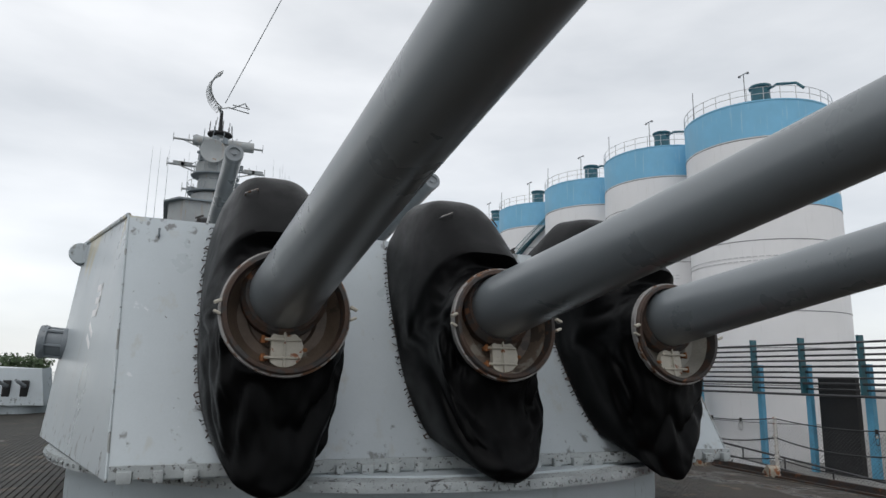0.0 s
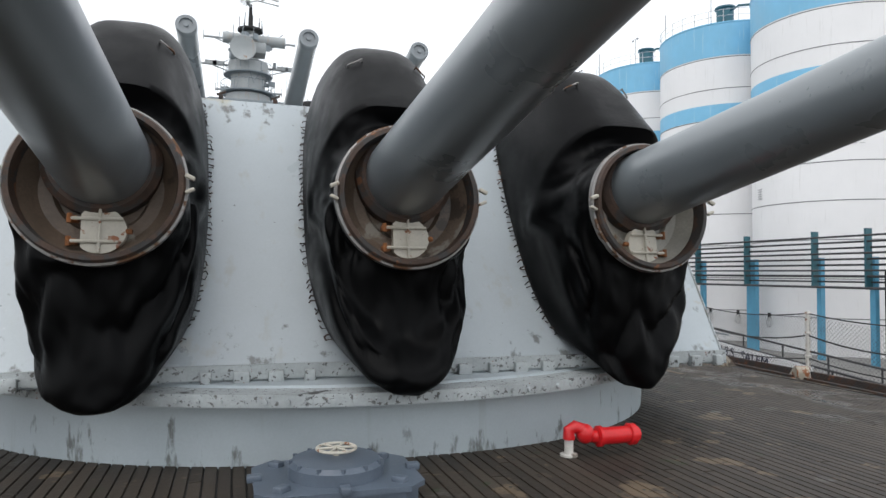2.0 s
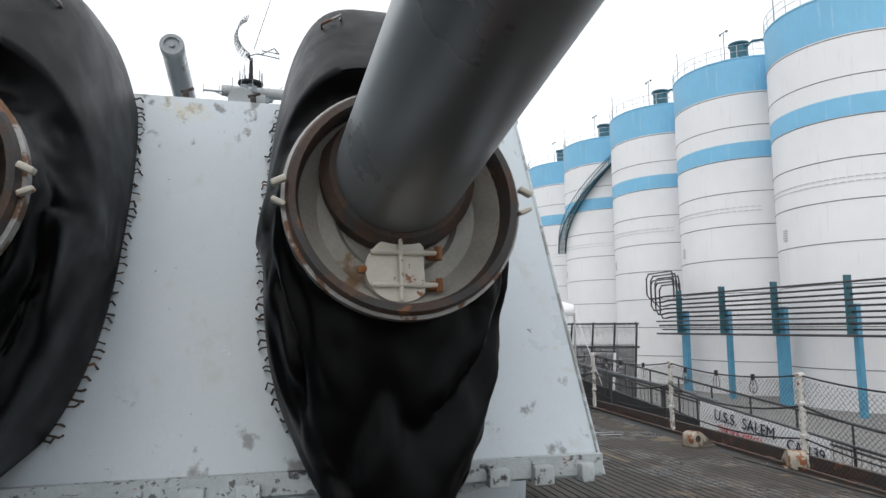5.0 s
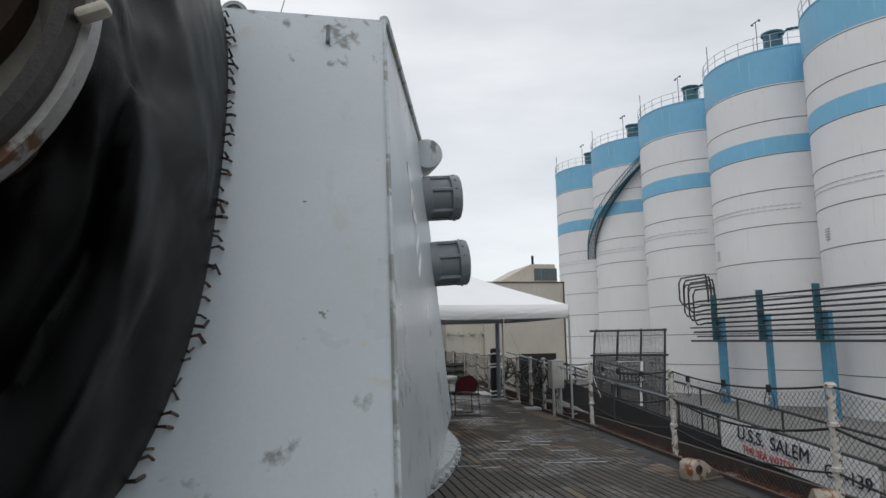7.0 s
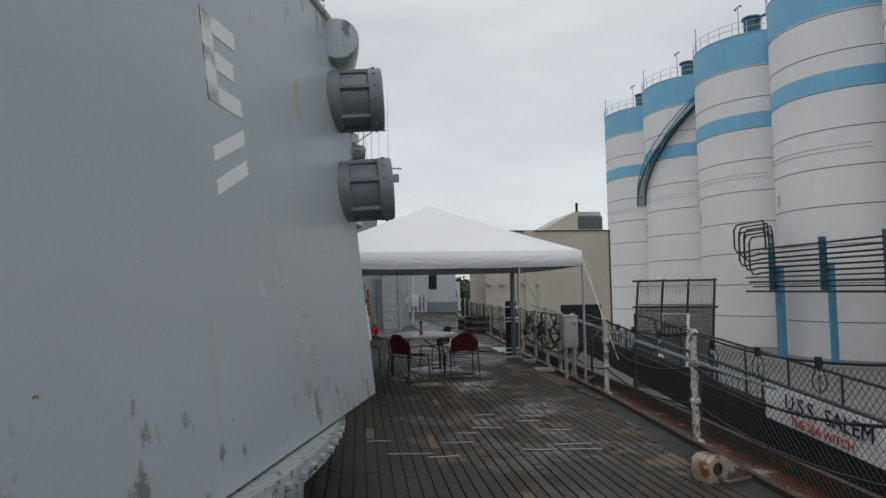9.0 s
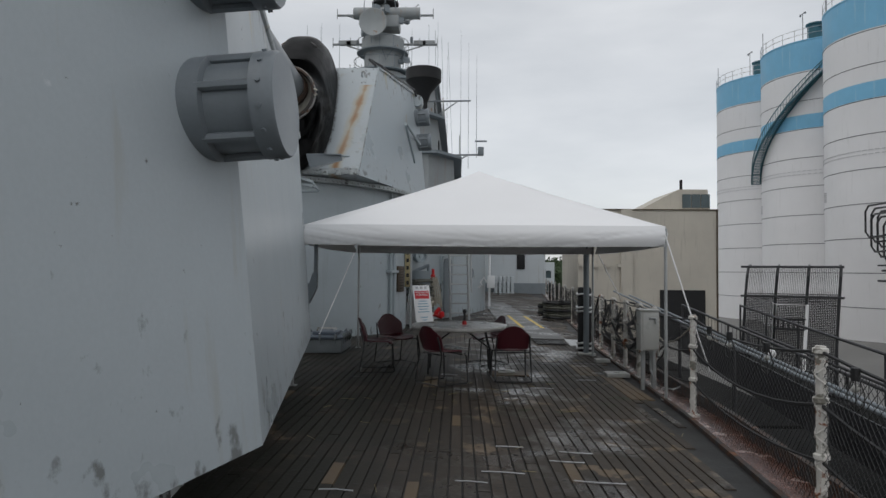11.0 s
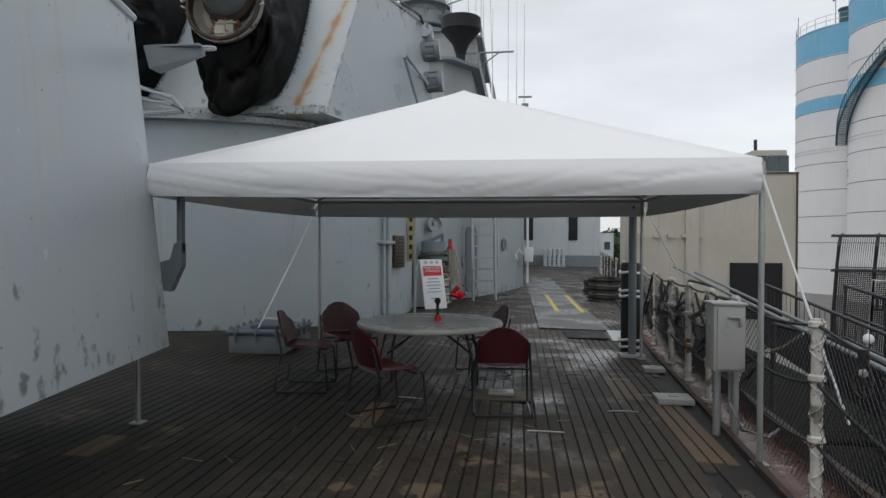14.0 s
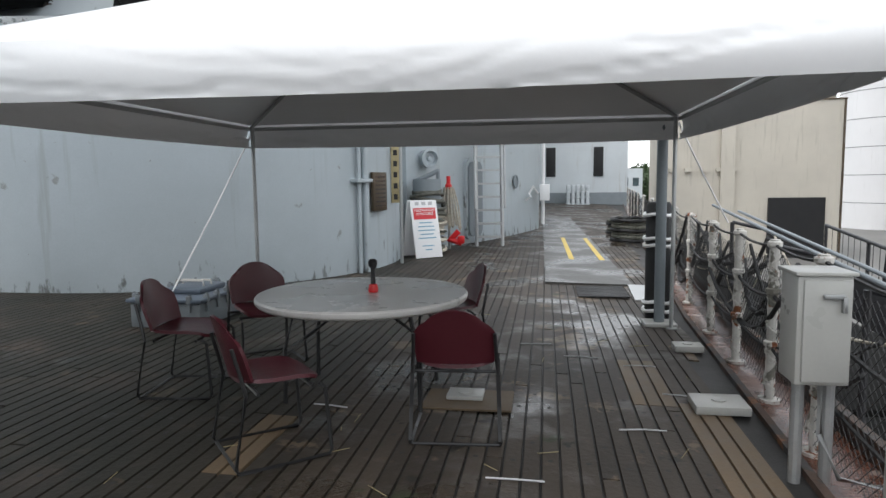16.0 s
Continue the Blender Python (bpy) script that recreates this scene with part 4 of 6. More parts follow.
rack = thing("pipe_rack", "rack of black pipes on blue steel posts before silos", "pipe rack", (38.5, 0, 0))
for k in range(10):
    z = 4.15 - 0.36 * k
    bm = B()
    x = -0.35 + 0.3 * (k % 3)
    if k < 6:
        o = 0.22 * k
        poly_tube(bm, [(x, 18, z), (x, 53.2, z), (x, 54.0, z - 0.1), (x, 55.5 - o, z - 0.1), (x, 55.9 - o, z + 0.3), (x, 55.9 - o, 5.9 - o), (x, 55.5 - o, 6.3 - o), (x, 51.9, 6.3 - o), (x, 51.7, 5.6 - o), (x, 51.7, 4.0)], 0.075, 8)
    else:
        tube(bm, (x, 18, z), (x, 54.5, z), 0.06 + 0.02 * (k % 2), n=8)
    part("pipe", bm, "pipe", rack)
for y, wide, teal in ((22.0, 0.35, 0), (26.45, 0.45, 0), (30.57, 0.35, 0), (34.5, 0.35, 0), (40.65, 0.9, 1), (46.2, 0.35, 0), (51.8, 0.7, 1)):
    bm = B()
    box(bm, 0.7, y, -0.6, 0.35, wide, 6.9)
    part("post", bm, "postblue", rack)
    bm = B()
    box(bm, 0.1, y - 0.1, 2.75, 0.5, 0.14, 3.7)
    part("pipe_bracket", bm, "teal", rack)
bm = B()
box(bm, 39.9, 29.0, -1.0, 0.4, 2.6, 6.0)
solid("silo_door", bm, "dark", "dark doorway in the white silo base", "door", "structure")

hall = thing("beige_hall", "weathered beige industrial hall with glazed roof lantern", "building", kind="structure")
bm = B()
box(bm, 23.6, 64, 1.2, 11.0, 8, 10.4)
part("wall", bm, "beige", hall)
bm = B()
prism(bm, [(23.2, 61, 6.4), (28.9, 61, 6.4), (28.9, 67.5, 6.4), (23.2, 67.5, 6.4)], [(26.4, 61, 8.1), (28.7, 61, 8.1), (28.7, 67.5, 8.1), (26.4, 67.5, 8.1)])
part("roof_lantern", bm, "beige", hall)
for k in range(3):
    bm = B()
    box(bm, 27.0 + 0.75 * k, 60.95, 7.15, 0.68, 0.1, 1.1)
    part("lantern_pane", bm, "glass", hall)
bm = B()
box(bm, 23.6, 59.97, 6.35, 11.1, 0.1, 0.10)
box(bm, 29.05, 59.97, 1.2, 0.12, 0.1, 10.4)
part("roof_trim", bm, "brass", hall)
bm = B()
box(bm, 26.3, 59.95, -2.0, 3.5, 0.3, 4.0)
part("dock_door", bm, "dark", hall)
bm = B()
box(bm, 21.9, 59.9, 1.2, 0.9, 0.4, 10.3)
for k in range(5):
    box(bm, 18.4 + 1.0 * k, 59.85, 1.9, 0.4, 0.25, 0.25)
part("pilaster", bm, "beige", hall)
bm = B()
tube(bm, (26.9, 62, 8.1), (26.9, 62, 9.0), 0.12, n=8)
part("flue", bm, "dark", hall)
side = thing("stepped_annex", "pale annex building beside the silos", "building", kind="structure")
bm = B()
box(bm, 44, 14, 2.5, 9, 12, 13)
part("wall", bm, "beige", side)

# ---------------- the tent over the table ----------------
TX0, TX1, TY0, TY1 = 6.6, 11.36, 15.92, 20.45
tent = thing("canopy_tent", "white vinyl pole tent with hanging valance over the deck", "tent")
bm = B()
cx, cy = (TX0 + TX1) / 2, (TY0 + TY1) / 2
side_ = [(-1, -1), (1, -1), (1, 1), (-1, 1)]
rings = []
for r_ in range(1, 25):
    dd = r_ / 24
    row = []
    for k in range(4):
        (ax, ay), (bx, by) = side_[k], side_[(k + 1) % 4]
        for q in range(16):
            u = q / 16
            px, py = ax + (bx - ax) * u, ay + (by - ay) * u
            x, y = cx + (TX1 - TX0) / 2 * dd * px, cy + (TY1 - TY0) / 2 * dd * py
            sag = 0.06 * math.sin(math.pi * dd) * math.sin(math.pi * u) + 0.02 * math.sin(math.pi * dd)
            z = 2.07 + 1.05 * (1 - dd) - sag + 0.02 * noise.noise(Vector((x * 1.1, y * 1.1, 0))) * math.sin(math.pi * dd)
            row.append(bm.verts.new((x, y, z)))
    rings.append(row)
apex = bm.verts.new((cx, cy, 3.13))
for k in range(64):
    bm.faces.new((apex, rings[0][k], rings[0][(k + 1) % 64]))
for p, q in zip(rings, rings[1:]):
    for k in range(64):
        bm.faces.new((p[k], q[k], q[(k + 1) % 64], p[(k + 1) % 64]))
bmesh.ops.recalc_face_normals(bm, faces=bm.faces)
bmesh.ops.solidify(bm, geom=bm.faces[:], thickness=0.006)
part("roof", bm, "tent", tent, smooth=50)


def valance(p, q, seed):
    """The hanging edge strip, with slack folds."""
    bm = B()
    p, q = Vector(p), Vector(q)
    d = (q - p).normalized()
    out = Vector((d.y, -d.x, 0))
    cols, rows_ = 150, 14
    vs = []
    for i in range(cols + 1):
        u = i / cols
        col = []
        for j in range(rows_ + 1):
            v = j / rows_
            near_end = (2 * abs(u - 0.5)) ** 2
            w = noise.noise(Vector((u * 5 + seed, v * 1.2, 0.3))) * 0.018
            ridge = abs(noise.noise(Vector((u * 5.0 + seed, v * 2.6 + 7.0 * abs(u - 0.5), 2.0))))
            w -= max(0.0, 0.10 - ridge) * (0.12 + 0.22 * near_end)
            pos = p + (q - p) * u + out * (0.012 + w * v + 0.035 * math.sin(math.pi * v)) + Vector((0, 0, 0.0 - 0.265 * v + 0.018 * math.sin(u * math.pi) * -1 * v))
            col.append(bm.verts.new(pos))
        vs.append(col)
    for i in range(cols):
        for j in range(rows_):
            bm.faces.new((vs[i][j], vs[i + 1][j], vs[i + 1][j + 1], vs[i][j + 1]))
    bmesh.ops.recalc_face_normals(bm, faces=bm.faces)
    bmesh.ops.solidify(bm, geom=bm.faces[:], thickness=0.004)
    return bm


cs = [(TX0, TY0, 2.07), (TX1, TY0, 2.07), (TX1, TY1, 2.07), (TX0, TY1, 2.07)]
for k in range(4):
    part("valance", valance(cs[k], cs[(k + 1) % 4], 5.3 * k + 2), "tent", tent, smooth=70)
for x, y in ((TX0 - 0.16, TY0 + 0.08), (TX1 + 0.02, TY0 + 0.02), (TX0 + 0.05, TY1 - 0.06), (TX1 - 0.04, TY1 - 0.06)):
    bm = B()
    zf = deck_z(x)
    tube(bm, (x, y, zf), (x, y, 2.04), 0.022, n=12)
    box(bm, x, y, zf + 0.006, 0.11, 0.11, 0.012)
    part("leg", bm, "steel", tent)
bm = B()
for a, b in ((0, 1), (1, 2), (2, 3), (3, 0)):
    tube(bm, Vector(cs[a]) - Vector((0, 0, 0.05)), Vector(cs[b]) - Vector((0, 0, 0.05)), 0.02, n=8)
for c in cs:
    tube(bm, Vector(c) - Vector((0, 0, 0.04)), (cx, cy, 3.02), 0.02, n=8)
part("frame", bm, "steel", tent)
for (x, y), (gx, gy, gz) in (((TX1, TY0), (11.75, 15.4, 0.25)), ((TX0 + 0.02, TY1), (6.05, 19.55, 0.25)), ((TX1, TY1), (12.0, 20.9, 0.9))):
    bm = B()
    poly_tube(bm, [(x, y, 1.98), ((x + gx) / 2, (y + gy) / 2, (1.98 + gz) / 2 - 0.02), (gx, gy, gz)], 0.009, 6)
    part("guy_rope", bm, "paper", tent)

# ---------------- table and chairs ----------------
TZ = deck_z(8.67)
table = thing("round_table", "round grey plastic folding table on dark steel legs", "table", (8.67, 17.72, TZ))
part("tabletop", lathe(B(), [(0.01, 0.69), (0.74, 0.69), (0.755, 0.70), (0.765, 0.715), (0.765, 0.735), (0.755, 0.748), (0.01, 0.75)], n=72), "table", table)
for sx, sy in ((-1, -1), (-1, 1), (1, -1), (1, 1)):
    bm = B()
    poly_tube(bm, [(sx * 0.40, sy * 0.30, 0.69), (sx * 0.47, sy * 0.34, 0.40), (sx * 0.48, sy * 0.34, 0.0)], 0.016, 8)
    part("leg", bm, "chairframe", table)
for sx in (-1, 1):
    bm = B()
    tube(bm, (sx * 0.47, -0.34, 0.38), (sx * 0.47, 0.34, 0.38), 0.012, n=8)
    part("stretcher", bm, "chairframe", table)
    bm = B()
    tube(bm, (sx * 0.46, 0, 0.39), (sx * 0.06, 0, 0.69), 0.012, n=8)
    part("brace", bm, "chairframe", table)


def build_chair():
    root = thing("stacking_chair", "maroon plastic stacking chair with black sled legs", "chair", group="chairs round the table")
    # seat: a dished pad
    bm = B()
    nu, nv = 14, 12
    vs = []
    for i in range(nu + 1):
        row = []
        for j in range(nv + 1):
            u, v = 2 * i / nu - 1, 2 * j / nv - 1
            f = (1 - 0.16 * abs(u) ** 3 * abs(v) ** 3)
            row.append(bm.verts.new((0.235 * u * f, 0.225 * v * f, 0.445 + 0.022 * u * u - 0.028 * max(0, v) ** 3 + 0.012 * max(0, -v) ** 2)))
        vs.append(row)
    for i in range(nu):
        for j in range(nv):
            bm.faces.new((vs[i][j], vs[i + 1][j], vs[i + 1][j + 1], vs[i][j + 1]))
    bmesh.ops.recalc_face_normals(bm, faces=bm.faces)
    bmesh.ops.solidify(bm, geom=bm.faces[:], thickness=0.022)
    part("seat", bm, "maroon", root, smooth=50)
    bm = B()
    vs = []
    for i in range(nu + 1):
        row = []
        for j in range(nv + 1):
            u, v = 2 * i / nu - 1, j / nv
            w = 0.25 * (1 - 0.30 * max(0, v - 0.5) ** 2 / 0.25 - 0.08 * (1 - v) ** 3)
            zt = 0.485 + 0.335 * v - 0.075 * abs(u) ** 2.5 * v ** 2
            row.append(bm.verts.new((w * u, -0.235 - 0.085 * v + 0.055 * u * u, zt)))
        vs.append(row)
    for i in range(nu):
        for j in range(nv):
            bm.faces.new((vs[i][j], vs[i + 1][j], vs[i + 1][j + 1], vs[i][j + 1]))
    bmesh.ops.recalc_face_normals(bm, faces=bm.faces)
    bmesh.ops.solidify(bm, geom=bm.faces[:], thickness=0.02)
    part("backrest", bm, "maroon", root, smooth=50)
    for sx in (-1, 1):
        bm = B()
        x = sx * 0.255
        poly_tube(bm, [(x, 0.19, 0.43), (x, 0.225, 0.40), (x + sx * 0.01, 0.25, 0.04), (x + sx * 0.01, 0.235, 0.012), (x + sx * 0.01, -0.27, 0.012), (x + sx * 0.01, -0.285, 0.04), (x, -0.215, 0.42), (x * 0.97, -0.235, 0.52), (x * 0.93, -0.275, 0.68)], 0.0115, 8)
        part("leg_loop", bm, "chairframe", root)
    for y, z in ((0.15, 0.42), (-0.15, 0.42), (-0.27, 0.012)):
        bm = B()
        tube(bm, (-0.258, y, z), (0.258, y, z), 0.01, n=8)
        part("cross_bar", bm, "chairframe", root)
    return root


chair = build_chair()
spots = [(9.44, 17.12, 4), (8.43, 16.62, -50), (7.40, 17.55, -84), (7.62, 18.38, -140), (9.16, 18.8, 112)]
for k, (x, y, rz) in enumerate(spots):
    m = pose(x, y, deck_z(x) + 0.001, 0, 0, rz)
    if k == 0:
        chair.matrix_basis = m
    else:
        copy_thing(chair, m)

lamp = thing("hand_torch", "black and red hand tool standing on the table", "hand tool", (8.75, 17.72, TZ + 0.75))
bm = B()
lathe(bm, [(0.035, 0.0), (0.038, 0.02), (0.03, 0.055), (0.02, 0.06)], n=16)
part("base", bm, "red", lamp, "red base")
bm = B()
lathe(bm, [(0.018, 0.06), (0.016, 0.17), (0.03, 0.19), (0.034, 0.22), (0.02, 0.24)], n=16)
part("grip", bm, "rubber", lamp, "black grip and head")

# ---------------- sign board ----------------
sign = thing("a_frame_sign", "white folding sidewalk sign with red header on deck", "sign", (7.53, 26.14, deck_z(7.69)), rz=40)
sign.scale = (1.08, 1.0, 1.14)
for sy, tilt in ((-1, 14), (1, -14)):
    bm = B()
    box(bm, 0, sy * 0.17, 0.50, 0.56, 0.03, 1.02, rx=-tilt * 1.0, bevel=0.01)
    part("board", bm, "paper", sign)
m = pose(0, -0.17, 0.50, -14) @ pose(0, -0.018, 0, 90)
bm = B()
face = pose(0, -0.17, 0.50, -14)
prism(bm, [face @ Vector(p) for p in ((-0.23, -0.0165, 0.17), (0.23, -0.0165, 0.17), (0.23, -0.0165, 0.37), (-0.23, -0.0165, 0.37))], [face @ Vector(p) for p in ((-0.23, -0.021, 0.17), (0.23, -0.021, 0.17), (0.23, -0.021, 0.37), (-0.23, -0.021, 0.37))])
part("header", bm, "redink", sign, "red header panel")
lettering("header_text", "PRESERVATION\nIN PROGRESS", 0.062, m @ pose(0, 0.295, 0.006), "paper", sign, 0.001)
for k, w in enumerate((0.26, 0.33, 0.35, 0.28, 0.37, 0.0, 0.24, 0.14)):
    if not w:
        continue
    bm = B()
    prism(bm, [face @ Vector((sx * w / 2, -0.0165, 0.10 - 0.068 * k + dz)) for sx, dz in ((-1, 0), (1, 0), (1, 0.017), (-1, 0.017))], [face @ Vector((sx * w / 2, -0.02, 0.10 - 0.068 * k + dz)) for sx, dz in ((-1, 0), (1, 0), (1, 0.017), (-1, 0.017))])
    part("text_line", bm, "blueink", sign)
for k in range(3):
    bm = B()
    prism(bm, [face @ Vector((-0.14 + 0.14 * k + sx * 0.04, -0.0165, 0.42 + dz)) for sx, dz in ((-1, 0), (1, 0), (1, 0.06), (-1, 0.06))], [face @ Vector((-0.14 + 0.14 * k + sx * 0.04, -0.02, 0.42 + dz)) for sx, dz in ((-1, 0), (1, 0), (1, 0.06), (-1, 0.06))])
    part("emblem", bm, "seamgrey", sign)

# ---------------- hatches and the red hydrant ----------------
hatch = thing("deck_hatch", "blue-grey steel deck hatch with white handwheel", "hatch", (2.07, 4.22, 0))
bm = B()
p = [(-0.56, -0.3), (-0.44, -0.42), (0.44, -0.42), (0.56, -0.3), (0.56, 0.3), (0.44, 0.42), (-0.44, 0.42), (-0.56, 0.3)]
prism(bm, [(x * 0.93, y * 0.93, -0.05) for x, y in p], [(x * 0.93, y * 0.93, 0.12) for x, y in p])
part("coaming", bm, "hatchgrey", hatch)
bm = B()
prism(bm, [(x, y, 0.125) for x, y in p], [(x, y, 0.16) for x, y in p])
part("cover", bm, "hatchgrey", hatch)
part("dome", lathe(B(), [(0.33, 0.16), (0.33, 0.24), (0.30, 0.27), (0.12, 0.285)], n=36), "hatchgrey", hatch)
for k in range(8):
    a = 2 * math.pi * k / 8
    bm = B()
    box(bm, 0.55 * math.cos(a), 0.41 * math.sin(a), 0.17, 0.10, 0.07, 0.05, rz=math.degrees(a), bevel=0.01)
    part("dog", bm, "hatchgrey", hatch)
for k in range(12):
    a = 2 * math.pi * k / 12
    bm = B()
    tube(bm, (0.31 * math.cos(a), 0.31 * math.sin(a), 0.24), (0.31 * math.cos(a), 0.31 * math.sin(a), 0.275), 0.018, n=6)
    part("bolt", bm, "hatchgrey", hatch)
bm = B()
poly_tube(bm, [(0.135 * math.cos(2 * math.pi * k / 24), 0.135 * math.sin(2 * math.pi * k / 24), 0.335) for k in range(25)], 0.011, 8)
for k in range(3):
    a = math.pi * k / 3
    tube(bm, (0.135 * math.cos(a), 0.135 * math.sin(a), 0.335), (-0.135 * math.cos(a), -0.135 * math.sin(a), 0.335), 0.01, n=6)
tube(bm, (0, 0, 0.27), (0, 0, 0.35), 0.022, n=10)
part("handwheel", bm, "cover", hatch, "white handwheel")

hyd = thing("fire_hydrant", "red fire main valve lying on a pale pipe stub", "hydrant", (4.20, 4.80, deck_z(4.2)))
hyd.scale = (0.88, 0.88, 0.92)
bm = B()
tube(bm, (0, 0, 0), (0, 0, 0.22), 0.045, n=14)
tube(bm, (0, 0, 0), (0, 0, 0.02), 0.09, n=14)
part("stub", bm, "whitepost", hyd)
bm = B()
poly_tube(bm, [(0, 0, 0.16), (0.0, 0, 0.24), (0.06, 0, 0.27), (0.16, 0, 0.24), (0.24, -0.01, 0.17), (0.30, -0.02, 0.17)], 0.062, 14)
bmesh.ops.create_uvsphere(bm, u_segments=16, v_segments=10, radius=0.095, matrix=Matrix.Translation((0.18, 0, 0.2)))
part("elbow", bm, "red", hyd)
bm = B()
lathe(bm, [(0.075, 0.0), (0.10, 0.01), (0.10, 0.05), (0.082, 0.06), (0.082, 0.36), (0.105, 0.37), (0.105, 0.43), (0.07, 0.44), (0.07, 0.48), (0.04, 0.49)], Matrix.Translation((0.30, -0.02, 0.17)) @ pose(0, 0, 0, 0, 90, 0), 24)
part("valve_body", bm, "red", hyd)

chest = thing("hatch_chest", "low grey steel hatch box with dark lid and clamps", "hatch", (6.12, 19.85, deck_z(6)), rz=0)
bm = B()
box(bm, 0, 0, 0.13, 0.78, 1.12, 0.26, bevel=0.02)
part("coaming", bm, "chestgrey", chest, "pale grey coaming")
bm = B()
box(bm, 0, 0, 0.285, 0.84, 1.18, 0.04, bevel=0.012)
part("lid", bm, "hatchgrey", chest)
bm = B()
box(bm, 0.02, 0.0, 0.335, 0.46, 0.56, 0.06, bevel=0.02)
part("raised_hatch", bm, "hatchgrey", chest)
bm = B()
poly_tube(bm, [(-0.16, -0.05, 0.36), (-0.16, -0.05, 0.42), (0.16, -0.05, 0.42), (0.16, -0.05, 0.36)], 0.012, 6)
poly_tube(bm, [(-0.16, 0.08, 0.36), (-0.16, 0.08, 0.41), (0.18, 0.08, 0.41), (0.18, 0.08, 0.36)], 0.012, 6)
part("lid_handle", bm, "whitepost", chest, "pale bent lid handle")
spots_ = [(sx * 0.40, -0.44 + 0.22 * k) for sx in (-1, 1) for k in range(5)] + [(-0.28 + 0.28 * k, sy * 0.57) for sy in (-1, 1) for k in range(3)]
for x, y in spots_:
    bm = B()
    box(bm, x, y, 0.30, 0.055, 0.055, 0.09, bevel=0.012)
    tube(bm, (x * 1.02, y * 1.01, 0.17), (x * 1.02, y * 1.01, 0.36), 0.014, n=8)
    part("clamp", bm, "chestgrey", chest)

# ---------------- wall fittings of the deckhouse ----------------
ladder = thing("steel_ladder", "grey steel inclined ladder against the deckhouse", "ladder", (8.66, 28.75, deck_z(8.6)), rz=8)
for sx in (-1, 1):
    bm = B()
    tube(bm, (sx * 0.30, -0.25, 0), (sx * 0.30, 0.25, 3.3), 0.042, n=8)
    tube(bm, (sx * 0.34, -0.5, 0.9), (sx * 0.34, 0.0, 3.6), 0.028, n=8)
    part("stile", bm, "steel", ladder)
for k in range(10):
    bm = B()
    z = 0.22 + 0.31 * k
    box(bm, 0, -0.25 + 0.5 * z / 3.3, z, 0.58, 0.2, 0.045)
    part("rung", bm, "steel", ladder)

door_ = thing("weather_door", "grey oval-cornered steel door behind the ladder", "door", (8.22, 29.24, 0.95), rz=67)
for nm, w, h, d, mt in (("door_frame", 0.80, 1.95, 0.06, "haze2"), ("door_leaf", 0.66, 1.80, 0.10, "band")):
    bm = B()
    r, rim = 0.2, []
    for qx, qz, a0 in ((1, 1, 0), (-1, 1, 90), (-1, -1, 180), (1, -1, 270)):
        rim += [(qx * (w / 2 - r) + r * math.cos(radians(a0 + 15 * k)), qz * (h / 2 - r) + r * math.sin(radians(a0 + 15 * k))) for k in range(7)]
    prism(bm, [(x, 0.03, z) for x, z in rim], [(x, -d, z) for x, z in rim])
    part(nm, bm, mt, door_, smooth=30)
coil = thing("rope_coil", "reel of thick mooring rope, dark above and pale below", "rope", (7.52, 26.85, deck_z(7.5)))
cr_ = random.Random(9)
for k in range(24):
    bm = B()
    r = 0.36 + 0.03 * math.sin(k * 1.9) - 0.010 * max(0, k - 17)
    tx, ty = cr_.uniform(-0.05, 0.05), cr_.uniform(-0.05, 0.05)
    poly_tube(bm, [(r * math.cos(2 * math.pi * j / 24), r * math.sin(2 * math.pi * j / 24), 0.06 + 0.054 * k + tx * math.cos(2 * math.pi * j / 24) + ty * math.sin(2 * math.pi * j / 24)) for j in range(25)], 0.032, 7)
    part("turn", bm, "greyrope" if k > 13 or k % 5 == 2 else "rope", coil)
bm = B()
tube(bm, (0, 0, 0.0), (0, 0, 1.55), 0.30, n=20)
tube(bm, (-0.25, 0, 1.5), (0.25, 0, 1.72), 0.05, n=8)
tube(bm, (0.22, 0.1, 1.4), (0.22, 0.1, 1.75), 0.04, n=8)
part("drum", bm, "band", coil)

hose = thing("fire_hose_rack", "white fire hose hanging on a red rack with nozzle", "fire hose", (7.86, 27.6, 0))
for k in range(7):
    bm = B()
    x = -0.24 + 0.08 * k
    zb = 0.30 + 0.05 * (k % 3)
    poly_tube(bm, [(x * 0.35, -0.03 * (k % 2), 1.26), (x * 0.7, -0.02, 0.85), (x, 0.0, zb + 0.05), (x + 0.015, 0.0, zb), (x + 0.035, 0.01, zb + 0.05), (x * 0.75 + 0.04, 0.02, 0.85), (x * 0.35 + 0.03, 0.02, 1.24)], 0.021, 6)
    part("hose_fold", bm, "rope", hose)
bm = B()
box(bm, 0, 0.05, 1.26, 0.14, 0.14, 0.14, bevel=0.03)
tube(bm, (0, 0.05, 1.3), (0, 0.05, 1.5), 0.045, n=10)
part("valve", bm, "red", hose, "red hose valve")
bm = B()
poly_tube(bm, [(0.22, 0, 0.28), (0.1, -0.05, 0.16), (0.0, -0.05, 0.12), (0.3, -0.05, 0.02)], 0.065, 10)
box(bm, 0.28, -0.05, 0.10, 0.16, 0.16, 0.18, bevel=0.04)
part("nozzle", bm, "red", hose, "red hose nozzle")
bm = B()
tube(bm, (0, 0.12, deck_z(8.1)), (0, 0.12, 1.3), 0.03, n=8)
part("support", bm, "steel", hose)

